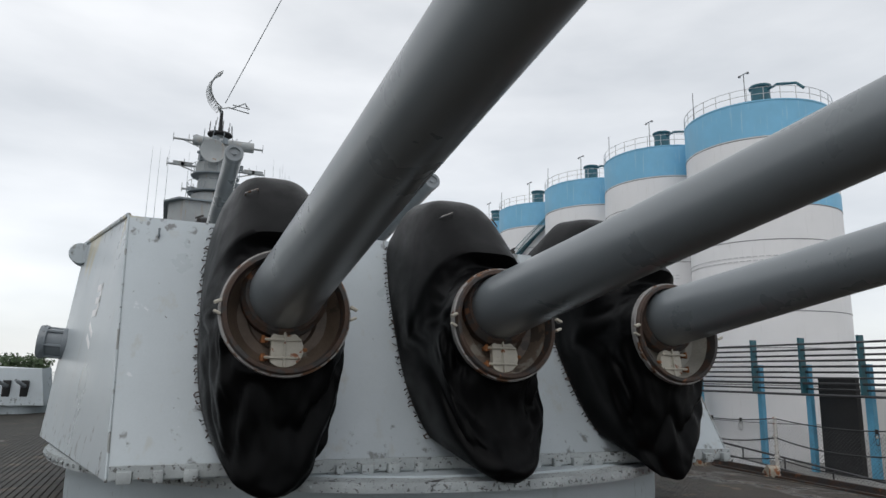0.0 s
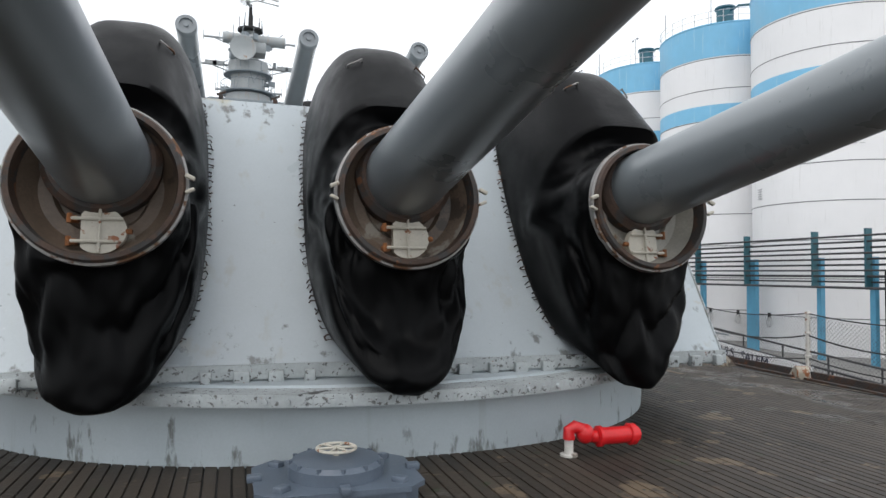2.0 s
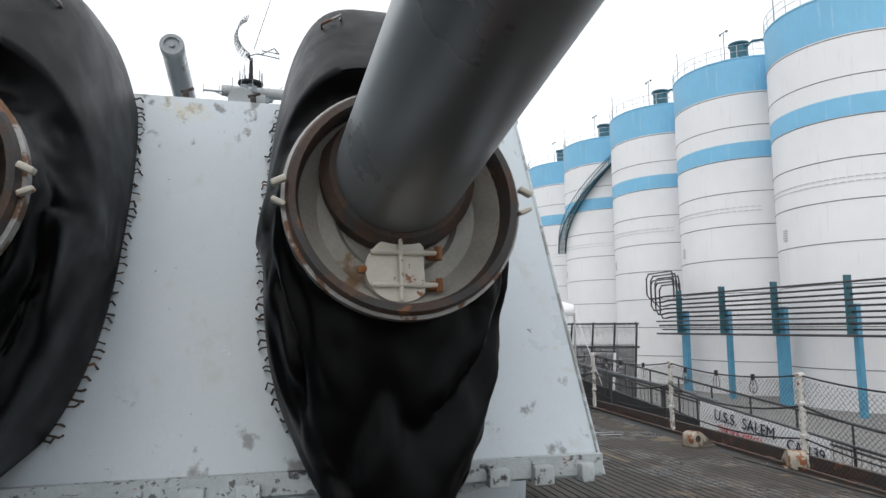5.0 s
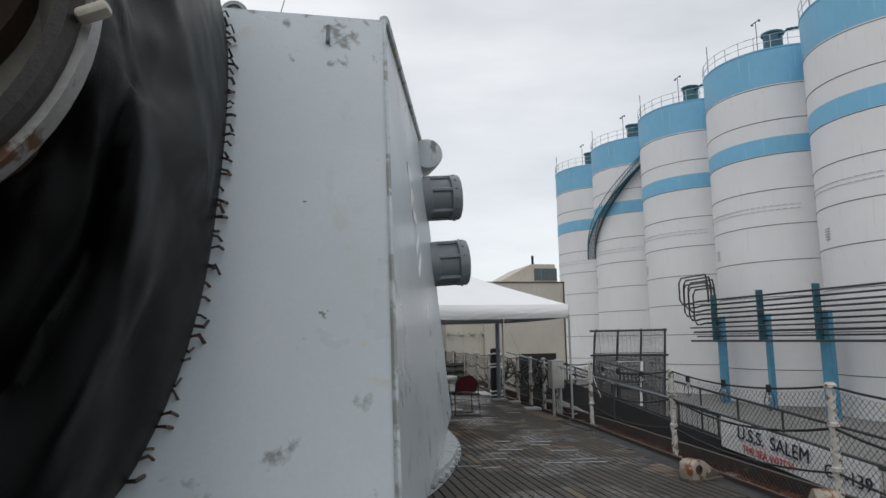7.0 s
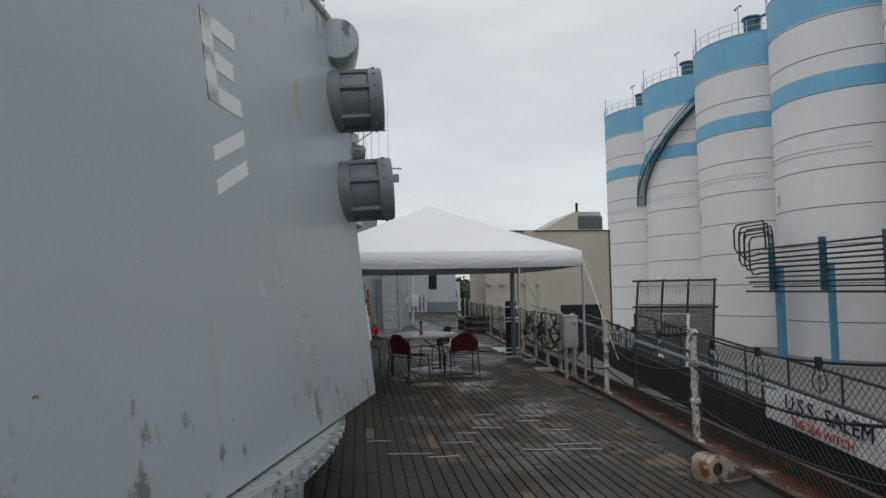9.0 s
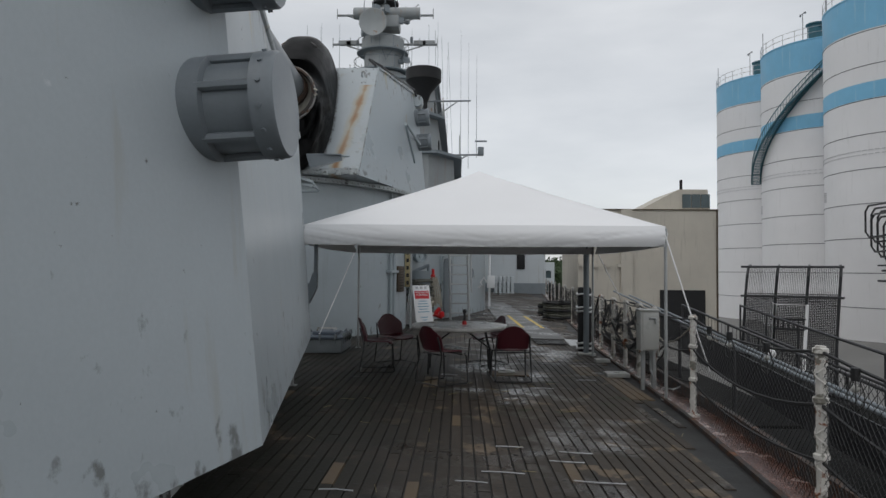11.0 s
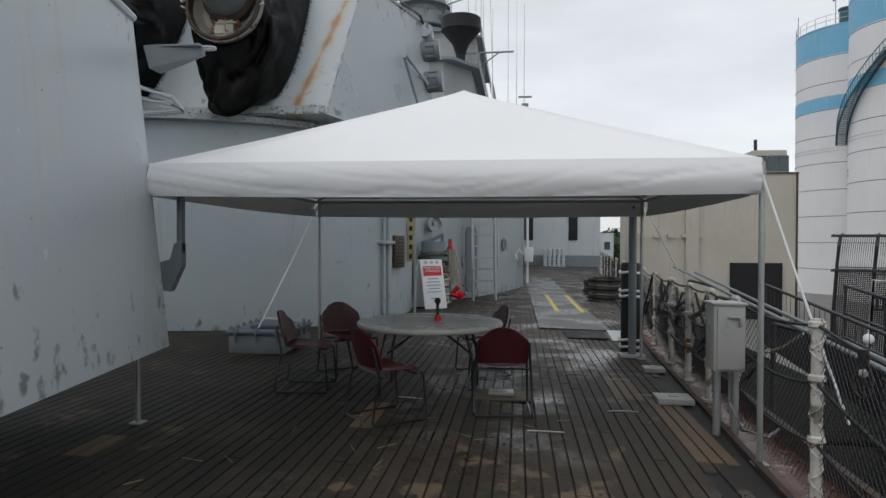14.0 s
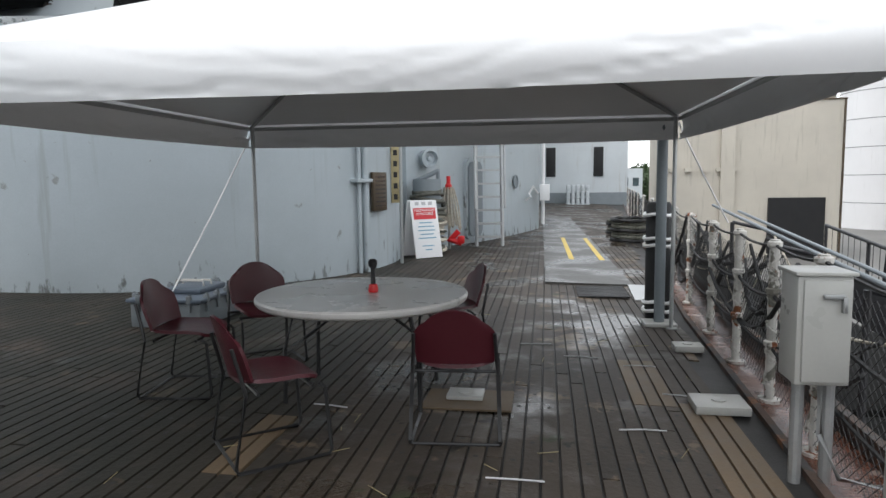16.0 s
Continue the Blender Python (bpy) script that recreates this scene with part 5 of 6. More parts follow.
plaque = thing("bronze_plaque", "dark bronze plaque fixed to the barbette", "plaque", (7.10, 24.27, 0.08), rz=77)
bm = B()
box(bm, 0, -0.045, 1.15, 0.50, 0.06, 0.66, bevel=0.01)
part("plate", bm, "brass", plaque)
bm = B()
for k in range(8):
    box(bm, 0, -0.077, 1.40 - 0.07 * k, 0.36, 0.006, 0.022)
part("raised_lines", bm, "rust", plaque)

riser = thing("riser_pipe", "pair of grey vertical riser pipes on the barbette", "pipe", (0, 0, 0))
for x, y, r in ((6.985, 23.84, 0.062), (6.93, 23.66, 0.035)):
    bm = B()
    tube(bm, (x + 0.04, y - 0.02, deck_z(7.2)), (x + 0.04, y - 0.02, 3.4), r, n=12)
    part("pipe", bm, "haze2", riser)
bm = B()
box(bm, 6.99, 23.70, 1.42, 0.18, 0.42, 0.06, rz=-19, bevel=0.008)
part("bracket", bm, "haze2", riser)
tall = thing("draught_board", "narrow faded yellow marker board with black marks", "board", (7.27, 24.98, 0), rz=25)
bm = B()
box(bm, 0, 0, 1.55, 0.15, 0.03, 1.08, bevel=0.006)
part("board", bm, "palewood", tall)
for k in range(5):
    bm = B()
    box(bm, 0, -0.018, 1.12 + 0.20 * k, 0.07, 0.006, 0.10)
    part("mark", bm, "dark", tall)
bm = B()
tube(bm, (0.10, 0.0, deck_z(7.4)), (0.10, 0.0, 2.6), 0.032, n=10)
part("post", bm, "steel", tall)
bm = B()
lathe(bm, [(0.19, -0.1), (0.20, 0.05), (0.21, 0.16), (0.16, 0.17), (0.13, 0.06), (0.06, 0.06), (0.05, 0.12), (0.01, 0.13)], Matrix.Translation((7.44, 27.45, 1.88)) @ pose(0, 0, 0, 90, 0, 35), 28)
solid("wall_ventilator", bm, "haze2", "round grey ventilator on the deckhouse wall", "ventilator")
bm = B()
lathe(bm, [(0.16, 0), (0.19, 0.02), (0.19, 0.05), (0.15, 0.05), (0.14, 0.02), (0.01, 0.02)], Matrix.Translation((9.12, 31.9, 1.35)) @ pose(0, 0, 0, 90, 0, 74), 28)
solid("porthole", bm, "band", "round porthole in the curved deckhouse wall", "porthole")
bm = B()
poly_tube(bm, [(9.4, 32.6, 0.8), (9.55, 32.5, 0.9), (9.5, 32.7, 1.0), (9.62, 32.7, 1.2), (9.75, 33.0, 1.0)], 0.03, 6)
box(bm, 9.95, 33.9, 1.0, 0.3, 0.3, 0.5, bevel=0.02)
tube(bm, (9.9, 34.2, 0.0), (9.9, 34.2, 2.6), 0.05, n=8)
solid("wall_fittings", bm, "paper", "white pipe hooks and box on the deckhouse wall", "fittings")

# ---------------- deck furniture at the rail ----------------
pole = thing("steel_stanchion", "grey painted steel pole on a square foot", "pole", (11.22, 20.55, deck_z(11.2)))
bm = B()
tube(bm, (0, 0, 0), (0, 0, 3.0), 0.057, n=16)
part("pole", bm, "band", pole)
bm = B()
box(bm, 0, 0, 0.02, 0.34, 0.30, 0.04, bevel=0.006)
part("foot", bm, "boxgrey", pole)
bump = thing("rope_bound_fender", "black fender post bound with white rope", "fender", (11.26, 20.95, deck_z(11.3)))
part("body", lathe(B(), [(0.13, 0), (0.14, 0.05), (0.14, 1.30), (0.12, 1.34), (0.02, 1.35)], n=24), "rubber", bump)
for z in (0.1, 0.2, 0.85, 0.93, 1.2):
    bm = B()
    poly_tube(bm, [(0.155 * math.cos(2 * math.pi * k / 20), 0.155 * math.sin(2 * math.pi * k / 20), z + 0.01 * math.sin(k)) for k in range(21)], 0.022, 6)
    part("rope_turn", bm, "paper", bump)

jb = thing("junction_box", "light grey electrical box on two steel legs", "junction box", (11.36, 16.72, deck_z(11.3) - 0.02))
bm = B()
box(bm, 0, 0, 0.86, 0.26, 0.24, 0.56, bevel=0.012)
part("body", bm, "boxgrey", jb)
bm = B()
box(bm, 0, 0, 1.15, 0.29, 0.28, 0.02, bevel=0.005)
part("rain_cap", bm, "boxgrey", jb)
bm = B()
box(bm, 0.01, -0.125, 0.86, 0.225, 0.02, 0.52, bevel=0.006)
door = part("door", bm, "boxgrey", jb)
bm = B()
box(bm, 0.03, -0.15, 1.04, 0.10, 0.02, 0.025, bevel=0.005)
box(bm, 0.08, -0.15, 1.0, 0.025, 0.03, 0.08, bevel=0.006)
part("handle", bm, "steel", door)
for x in (-0.06, 0.09):
    bm = B()
    tube(bm, (x, 0.02, 0.0), (x, 0.02, 0.6), 0.032, n=10)
    part("leg", bm, "steel", jb)
bm = B()
poly_tube(bm, [(0.03, -0.02, 0.6), (0.03, -0.04, 0.3), (0.12, -0.08, 0.08), (0.35, -0.05, 0.03), (0.6, 0.3, 0.02)], 0.014, 6)
part("conduit", bm, "steel", jb)

for x, y, sx, sy in ((11.18, 17.82, 0.36, 0.30), (11.30, 19.45, 0.26, 0.20)):
    bm = B()
    box(bm, x, y, deck_z(x) + 0.035, sx, sy, 0.06, bevel=0.008)
    lathe(bm, [(0.05, 0), (0.05, 0.012), (0.01, 0.014)], Matrix.Translation((x, y, deck_z(x) + 0.064)), 16)
    solid("deck_plate", bm, "boxgrey", "pale square deck fitting bolted at the edge", "deck plate", group="deck plates")
bm = B()
box(bm, 9.45, 17.66, deck_z(9.45) + 0.010, 0.62, 0.42, 0.014)
solid("deck_patch", bm, "newwood", "bare wooden patch in the deck planking", "patch")
bm = B()
box(bm, 9.42, 17.72, deck_z(9.42) + 0.032, 0.26, 0.20, 0.03, bevel=0.006)
lathe(bm, [(0.06, 0), (0.06, 0.01), (0.01, 0.012)], Matrix.Translation((9.42, 17.72, deck_z(9.42) + 0.046)), 16)
solid("deck_socket", bm, "boxgrey", "pale steel deck socket plate under the chair", "deck plate")

for x, y, rz, l in ((10.58, 10.35, 20, 0.42), (10.83, 8.75, 60, 0.34)):
    bt = thing("mooring_chock", "rust-worn cream steel mooring fitting at the deck edge", "mooring fitting", (x, y, deck_z(x) - 0.04), rz=rz, group="mooring fittings")
    bm = B()
    box(bm, 0.04, 0, 0.02, l + 0.16, 0.26, 0.04, bevel=0.012)
    part("foot", bm, "chock", bt)
    bm = B()
    prof = [(-0.22, 0.03), (-0.225, 0.15), (-0.20, 0.215), (-0.14, 0.25), (-0.06, 0.25), (0.0, 0.225), (0.07, 0.18), (0.20, 0.10), (0.27, 0.05), (0.27, 0.03)]
    prism(bm, [(x, -0.10, z) for x, z in prof], [(x, 0.10, z) for x, z in prof])
    bmesh.ops.bevel(bm, geom=bm.edges[:], offset=0.02, segments=2, affect="EDGES", profile=0.6)
    part("head", bm, "chock", bt, smooth=50)
    bm = B()
    lathe(bm, [(0.05, 0.0), (0.052, 0.012), (0.036, 0.012), (0.034, -0.004), (0.005, -0.004)], Matrix.Translation((-0.12, -0.101, 0.15)) @ pose(0, 0, 0, 90, 0, 0), 18)
    part("eye_hole", bm, "rust", bt, "rusty round rope eye")

walkway = thing("walkway_mat", "grey non-slip walkway with two yellow stripes", "walkway")
bm = B()
p = [(9.98, 23.2), (11.28, 23.2), (10.95, 41), (9.85, 41)]
prism(bm, [(x, y, deck_z(x) + 0.004) for x, y in p], [(x, y, deck_z(x) + 0.03) for x, y in p])
part("sheet", bm, "mat", walkway, smooth=None)
for x in (10.44, 11.02):
    bm = B()
    p = [(x, 26.2), (x + 0.10, 26.2), (x + 0.04, 31.0), (x - 0.06, 31.0)]
    prism(bm, [(a, b, deck_z(a) + 0.031) for a, b in p], [(a, b, deck_z(a) + 0.036) for a, b in p])
    part("stripe", bm, "yellow", walkway, smooth=None)
bm = B()
for k in range(14):
    box(bm, 10.76, 22.1 + 0.065 * k, deck_z(10.8) + 0.022, 0.68, 0.04, 0.02)
for k in range(8):
    box(bm, 10.45 + 0.09 * k, 22.53, deck_z(10.8) + 0.018, 0.02, 0.9, 0.016)
solid("rubber_mat", bm, "rubber", "black slotted rubber mat before the walkway", "mat")
bm = B()
prism(bm, [(11.15, 22.0, deck_z(11.2)), (11.5, 22.1, deck_z(11.4)), (11.55, 23.2, deck_z(11.5)), (11.2, 23.2, deck_z(11.2))], [(11.15, 22.0, deck_z(11.2) + 0.015), (11.5, 22.1, deck_z(11.4) + 0.015), (11.55, 23.2, deck_z(11.5) + 0.03), (11.2, 23.2, deck_z(11.2) + 0.03)])
solid("ramp_plate", bm, "steel", "bare metal ramp plate beside the walkway", "ramp")
for x, y, n_ in ((12.25, 31.0, 7), (12.35, 33.4, 5)):
    rp = thing("rope_pile", "coiled heap of heavy mooring rope on the deck", "rope", (x, y, deck_z(x)), group="rope piles")
    for k in range(n_):
        bm = B()
        r = 0.55 - 0.02 * (k % 3)
        poly_tube(bm, [(r * math.cos(2 * math.pi * j / 20), r * 1.3 * math.sin(2 * math.pi * j / 20), 0.05 + 0.085 * k + 0.01 * math.sin(j * 2)) for j in range(21)], 0.05, 6)
        part("turn", bm, "greyrope" if k % 3 else "darkrope", rp)

# ---------------- guard fence with chain link ----------------
fence = thing("guard_fence", "ship guard rail of netted white posts, cables and chain link", "fence")
POSTS = [-3.5, 0.0, 2.9, 5.6, 8.68, 11.95, 15.35, 17.3, 18.3, 19.4, 20.6, 22.4, 24.6, 27, 30, 33.5, 37, 41, 45, 49.5, 54]


def fx(y):
    return edge_x(y) + 0.17


for y in POSTS:
    x, z = fx(y), deck_z(fx(y)) - 0.08
    bm = B()
    tube(bm, (x, y, z), (x, y, z + 1.24), 0.036, n=10)
    tube(bm, (x, y, z), (x, y, z + 0.03), 0.085, n=10)
    for h in (0.45, 0.85, 1.2):
        lathe(bm, [(0.037, -0.02), (0.055, -0.01), (0.055, 0.02), (0.037, 0.03)], Matrix.Translation((x, y, z + h)), 10)
    for k in range(40):
        a, b = k * 0.8, (k + 1) * 0.8
        for s in (-1, 1):
            tube(bm, (x + 0.043 * math.cos(a * s), y + 0.043 * math.sin(a * s), z + 0.08 + 0.027 * k), (x + 0.043 * math.cos(b * s), y + 0.043 * math.sin(b * s), z + 0.107 + 0.027 * k), 0.006, n=3, caps=False)
    if 17 < y < 25:
        for k in range(3):
            poly_tube(bm, [(x + 0.05 * k, y + 0.1 * k, z + 1.2), (x + 0.09, y + 0.12 * k + 0.06, z + 0.6 + 0.1 * k), (x + 0.03 * k, y + 0.15, z + 0.1)], 0.02, 5)
    part("post", bm, "whitepost", fence)
for h, r, sag in ((1.20, 0.012, 0.10), (0.82, 0.014, 0.16), (0.42, 0.012, 0.12)):
    for a, b in zip(POSTS, POSTS[1:]):
        bm = B()
        pts = []
        for k in range(9):
            u = k / 8
            y = a + (b - a) * u
            pts.append((fx(a) + (fx(b) - fx(a)) * u, y, deck_z(fx(y)) - 0.08 + h - sag * (b - a) / 3.2 * 4 * u * (1 - u)))
        poly_tube(bm, pts, r, 5)
        part("cable", bm, "darkrope", fence)
# chain-link wires, one span after another
for a, b in zip(POSTS, POSTS[1:]):
    if a < 2.5 or a > 46:
        continue
    bm = B()
    pitch, hgt = 0.075, 1.12
    L = b - a
    for s in (-1, 1):
        k = -int(hgt / pitch) - 1
        while k * pitch < L:
            y0 = k * pitch if s > 0 else k * pitch + hgt
            y1 = y0 + s * hgt
            t0, t1 = 0.0, 1.0
            lo, hi = min(y0, y1), max(y0, y1)
            if hi > 0 and lo < L:
                def cl(y):
                    return (y - y0) / (y1 - y0)
                ts = sorted((cl(0.0), cl(L)))
                t0, t1 = max(0.0, ts[0]), min(1.0, ts[1])
                if t1 - t0 > 0.02:
                    pa, pb = y0 + (y1 - y0) * t0, y0 + (y1 - y0) * t1
                    za, zb = hgt * t0, hgt * t1
                    for q in range(3):
                        u0, u1 = q / 3, (q + 1) / 3
                        ya, yb = pa + (pb - pa) * u0, pa + (pb - pa) * u1
                        z0_, z1_ = za + (zb - za) * u0, za + (zb - za) * u1
                        w = 0.035 * s * 0.1
                        sg = lambda yy, zz: -0.10 * zz / hgt * 4 * (yy / L) * (1 - yy / L)
                        base = deck_z(fx(a)) - 0.03
                        tube_pts = [(fx(a + ya) + w + 0.03 * math.sin(ya * 2), a + ya, base + z0_ + sg(ya, z0_)), (fx(a + yb) + w + 0.03 * math.sin(yb * 2), a + yb, base + z1_ + sg(yb, z1_))]
                        d = Vector(tube_pts[1]) - Vector(tube_pts[0])
                        u = d.cross(Vector((1, 0, 0))).normalized() * 0.0020
                        v = Vector((0.0020, 0, 0))
                        A, C = Vector(tube_pts[0]), Vector(tube_pts[1])
                        vs = [bm.verts.new(A + u), bm.verts.new(A - u + v), bm.verts.new(A - u - v), bm.verts.new(C + u), bm.verts.new(C - u + v), bm.verts.new(C - u - v)]
                        for i in range(3):
                            bm.faces.new((vs[i], vs[(i + 1) % 3], vs[3 + (i + 1) % 3], vs[3 + i]))
            k += 1
    net = part("chain_link", bm, "wire", fence, "sagging chain-link mesh", smooth=None)
    net["kind"] = "stuff"

# hoses, ropes and old lines slung along the rail beside the tent
slung = thing("slung_lines", "tangle of dark hoses and pale ropes slung on the rail", "hoses")
hr = random.Random(23)
for k in range(30):
    y0 = hr.uniform(16.2, 23.5)
    L = hr.uniform(1.2, 3.6)
    h0, h1 = hr.uniform(0.5, 1.2), hr.uniform(0.35, 1.15)
    drop, off = hr.uniform(0.1, 0.5), hr.uniform(-0.02, 0.32)
    bm = B()
    pts = []
    for q in range(9):
        u = q / 8
        y = y0 + L * u
        pts.append((fx(y) + off + 0.04 * math.sin(5 * u + k), y, max(deck_z(fx(y)) - 0.05, deck_z(fx(y)) - 0.05 + h0 + (h1 - h0) * u - drop * 4 * u * (1 - u))))
    pale = k % 5 == 0
    poly_tube(bm, pts, 0.011 if pale else hr.uniform(0.014, 0.028), 6)
    part("rope" if pale else "hose", bm, "rope" if pale else "darkrope", slung)
rails = thing("pipe_handrail", "pair of grey pipe handrails outboard of the fence", "handrail")
for dx, z0, z1 in ((0.9, 0.75, 0.95), (1.3, 0.62, 0.85)):
    bm = B()
    tube(bm, (edge_x(14) + dx, 12.5, z0 - 0.45), (edge_x(23) + dx, 24.5, z1), 0.022, n=10)
    part("rail", bm, "band", rails)
for k in range(5):
    y = 13.5 + 2.5 * k
    bm = B()
    tube(bm, (edge_x(y) + 0.9, y, -2.7), (edge_x(y) + 0.9, y, 0.3 + 0.04 * (y - 12.5)), 0.03, n=8)
    tube(bm, (edge_x(y) + 0.9, y, 0.3 + 0.04 * (y - 12.5)), (edge_x(y) + 1.3, y, 0.2 + 0.04 * (y - 12.5)), 0.025, n=8)
    part("stanchion", bm, "pipe", rails)

# string of caged bulbs
for y in (5.0, 6.4, 9.6, 10.5, 11.4, 12.9, 13.9, 14.6):
    x, z = fx(y), deck_z(fx(y)) + 0.98
    root = thing("caged_lamp", "unlit caged bulb hanging from the rail cable", "lamp", (x - 0.03, y, z), group="string of caged lamps")
    bm = B()
    tube(bm, (0, 0, 0.1), (0, 0, 0.02), 0.028, n=10)
    part("socket", bm, "rubber", root)
    bm = B()
    for k in range(6):
        a = 2 * math.pi * k / 6
        poly_tube(bm, [(0.025 * math.cos(a), 0.025 * math.sin(a), 0.02), (0.055 * math.cos(a), 0.055 * math.sin(a), -0.06), (0.05 * math.cos(a), 0.05 * math.sin(a), -0.13), (0.008 * math.cos(a), 0.008 * math.sin(a), -0.17)], 0.004, 4)
    part("cage", bm, "wire", root)
    bm = B()
    bmesh.ops.create_uvsphere(bm, u_segments=12, v_segments=8, radius=0.024, matrix=Matrix.Translation((0, 0, -0.03)))
    part("bulb", bm, "boxgrey", root)

# ---------------- brow alongside, with the banner ----------------
# added black boxes: they paint the dark shade between ship and pier
gap_fill = thing("mooring_camel", "added black boxes standing in for the shaded gap beside the ship", "float")
for k in range(9):
    bm = B()
    box(bm, 15.6, -10 + 10 * k, -3.4, 5.6, 9.7, 1.6, bevel=0.1)
    part("pontoon", bm, "tarred", gap_fill)
brow = thing("gangway", "grey steel gangway alongside with mesh cage gate", "gangway")
bm = B()
prism(bm, [(14.6, 1, -2.75), (16.2, 1, -2.75), (16.2, 25, -0.62), (14.6, 25, -0.62)], [(14.6, 1, -2.6), (16.2, 1, -2.6), (16.2, 25, -0.47), (14.6, 25, -0.47)])
part("gangway_floor", bm, "tarred", brow)
for x in (14.62, 16.15):
    bm = B()
    for h in (0.0, 0.5, 1.05):
        tube(bm, (x, 1, -2.6 + h), (x, 25, -0.47 + h), 0.03, n=8)
    for k in range(17):
        y = 1 + 1.5 * k
        tube(bm, (x, y, -2.6 + 2.13 * (y - 1) / 24), (x, y, -1.55 + 2.13 * (y - 1) / 24), 0.025, n=6)
    part("rail", bm, "pipe", brow)
bm = B()
for k in range(120):
    y = 1 + 0.2 * k
    tube(bm, (14.64, y, -2.6 + 2.13 * (y - 1) / 24), (14.64, y, -1.55 + 2.13 * (y - 1) / 24), 0.006, n=3)
part("infill_mesh", bm, "wire", brow)["kind"] = "stuff"
bm = B()
prism(bm, [(14.56, 1, -2.75), (14.59, 1, -2.75), (14.59, 25, -0.62), (14.56, 25, -0.62)], [(14.56, 1, -2.05), (14.59, 1, -2.05), (14.59, 25, 0.08), (14.56, 25, 0.08)])
part("side_plate", bm, "pipe", brow)
cage = thing("mesh_cage_gate", "dark mesh cage with white-framed gate standing on the pier", "gate", (24.3, 38.5, -4.0), rz=62)
for k in range(4):
    bm = B()
    y = -1.9 + 1.27 * k
    poly_tube(bm, [(-0.9, y + 0.35, 0.0), (-0.75, y + 0.10, 4.3), (-0.6, y + 0.03, 5.3), (-0.2, y, 5.72), (0.9, y, 5.8)], 0.06, 6)
    part("frame_bar", bm, "pipe", cage)
for z in (0.3, 4.35, 5.72):
    bm = B()
    tube(bm, (-0.82 + 0.12 * (z > 5), -2.0, z), (-0.82 + 0.12 * (z > 5), 2.2, z), 0.055, n=6)
    part("cross_bar", bm, "pipe", cage)
for k in range(3):
    bm = B()
    y = -1.9 + 1.27 * k
    for q in range(17):
        yy = y + 0.06 + 1.15 * q / 16
        tube(bm, (-0.88, yy + 0.33, 0.1), (-0.76, yy + 0.10, 4.35), 0.022, n=4)
        poly_tube(bm, [(-0.76, yy + 0.10, 4.35), (-0.6, yy + 0.03, 5.3), (-0.2, yy, 5.72)], 0.012, 4)
    for q in range(58):
        z = 0.2 + 0.075 * q
        o = 0.33 - 0.23 * z / 4.35
        tube(bm, (-0.88 + 0.028 * z, y + o, z), (-0.88 + 0.028 * z, y + 1.25 + o, z), 0.02, n=4)
    part("mesh_panel", bm, "pipe", cage, "close dark wire mesh")
bm = B()
poly_tube(bm, [(-0.98, 1.0, 0.5), (-0.95, 0.75, 4.0), (-0.95, -0.55, 4.0), (-0.98, -0.35, 0.5)], 0.085, 6)
leaf = part("gate_leaf", bm, "paper", cage, "white gate frame")
bm = B()
for z in (3.35, 2.9):
    tube(bm, (-0.99, -0.5, z), (-0.99, 0.75, z), 0.05, n=6)
for k in range(6):
    tube(bm, (-0.99, -0.4 + 0.21 * k, 2.9), (-0.99, -0.4 + 0.21 * k, 3.35), 0.04, n=5)
part("gate_bars", bm, "pipe", leaf)
bm = B()
bmesh.ops.create_uvsphere(bm, u_segments=14, v_segments=9, radius=0.2, matrix=Matrix.Translation((-1.15, 0.9, 1.75)))
tube(bm, (-1.15, 0.9, 1.8), (-0.9, 0.9, 2.1), 0.03, n=6)
part("lamp_globe", bm, "paper", cage, "white globe lamp")
banner = thing("name_banner", "white ship name banner hung on the gangway rail", "banner", (14.5, 13.84, -0.70), rz=-90)
bt = Matrix.Rotation(radians(5.1), 4, "Y")
bm = B()
vs = []
for i in range(41):
    u = -1.9 + 3.8 * i / 40
    vs.append([bm.verts.new(bt @ Vector((u, 0.02 * noise.noise(Vector((u * 1.5, k, 0))), 0.30 - 0.6 * k / 6))) for k in range(7)])
for a, b in zip(vs, vs[1:]):
    for k in range(6):
        bm.faces.new((a[k], b[k], b[k + 1], a[k + 1]))
bmesh.ops.recalc_face_normals(bm, faces=bm.faces)
bmesh.ops.solidify(bm, geom=bm.faces[:], thickness=0.006)
part("cloth", bm, "banner", banner, smooth=60)
fm = bt @ pose(0, -0.03, 0, 90)
lettering("ship_prefix", "U.S.S.", 0.34, fm @ pose(-0.58, 0.09, 0), "navy", banner, align="RIGHT")
lettering("ship_name", "SALEM", 0.34, fm @ pose(-0.42, 0.09, 0), "navy", banner, align="LEFT")
lettering("hull_number", "CA-139", 0.30, fm @ pose(1.35, -0.02, 0), "navy", banner)
lettering("nickname", "THE SEA WITCH", 0.19, fm @ pose(-0.5, -0.18, 0), "redink", banner)

# ---------------- port side: rail, small mount, far shore ----------------
mount = thing("small_gun_mount", "small grey enclosed twin gun mount on the port deck", "gun mount", (-5.9, 31, deck_z(-6.6)))
mount.scale = (0.62, 0.62, 0.72)
bm = B()
prism(bm, [(-1.7, -2, 0.5), (1.7, -2, 0.5), (2.0, 0, 0.5), (1.7, 2.2, 0.5), (-1.7, 2.2, 0.5), (-2.0, 0, 0.5)], [(-1.3, -1.5, 2.5), (1.3, -1.5, 2.5), (1.6, 0, 2.6), (1.4, 2, 2.5), (-1.4, 2, 2.5), (-1.6, 0, 2.6)])
part("shield", bm, "haze", mount)
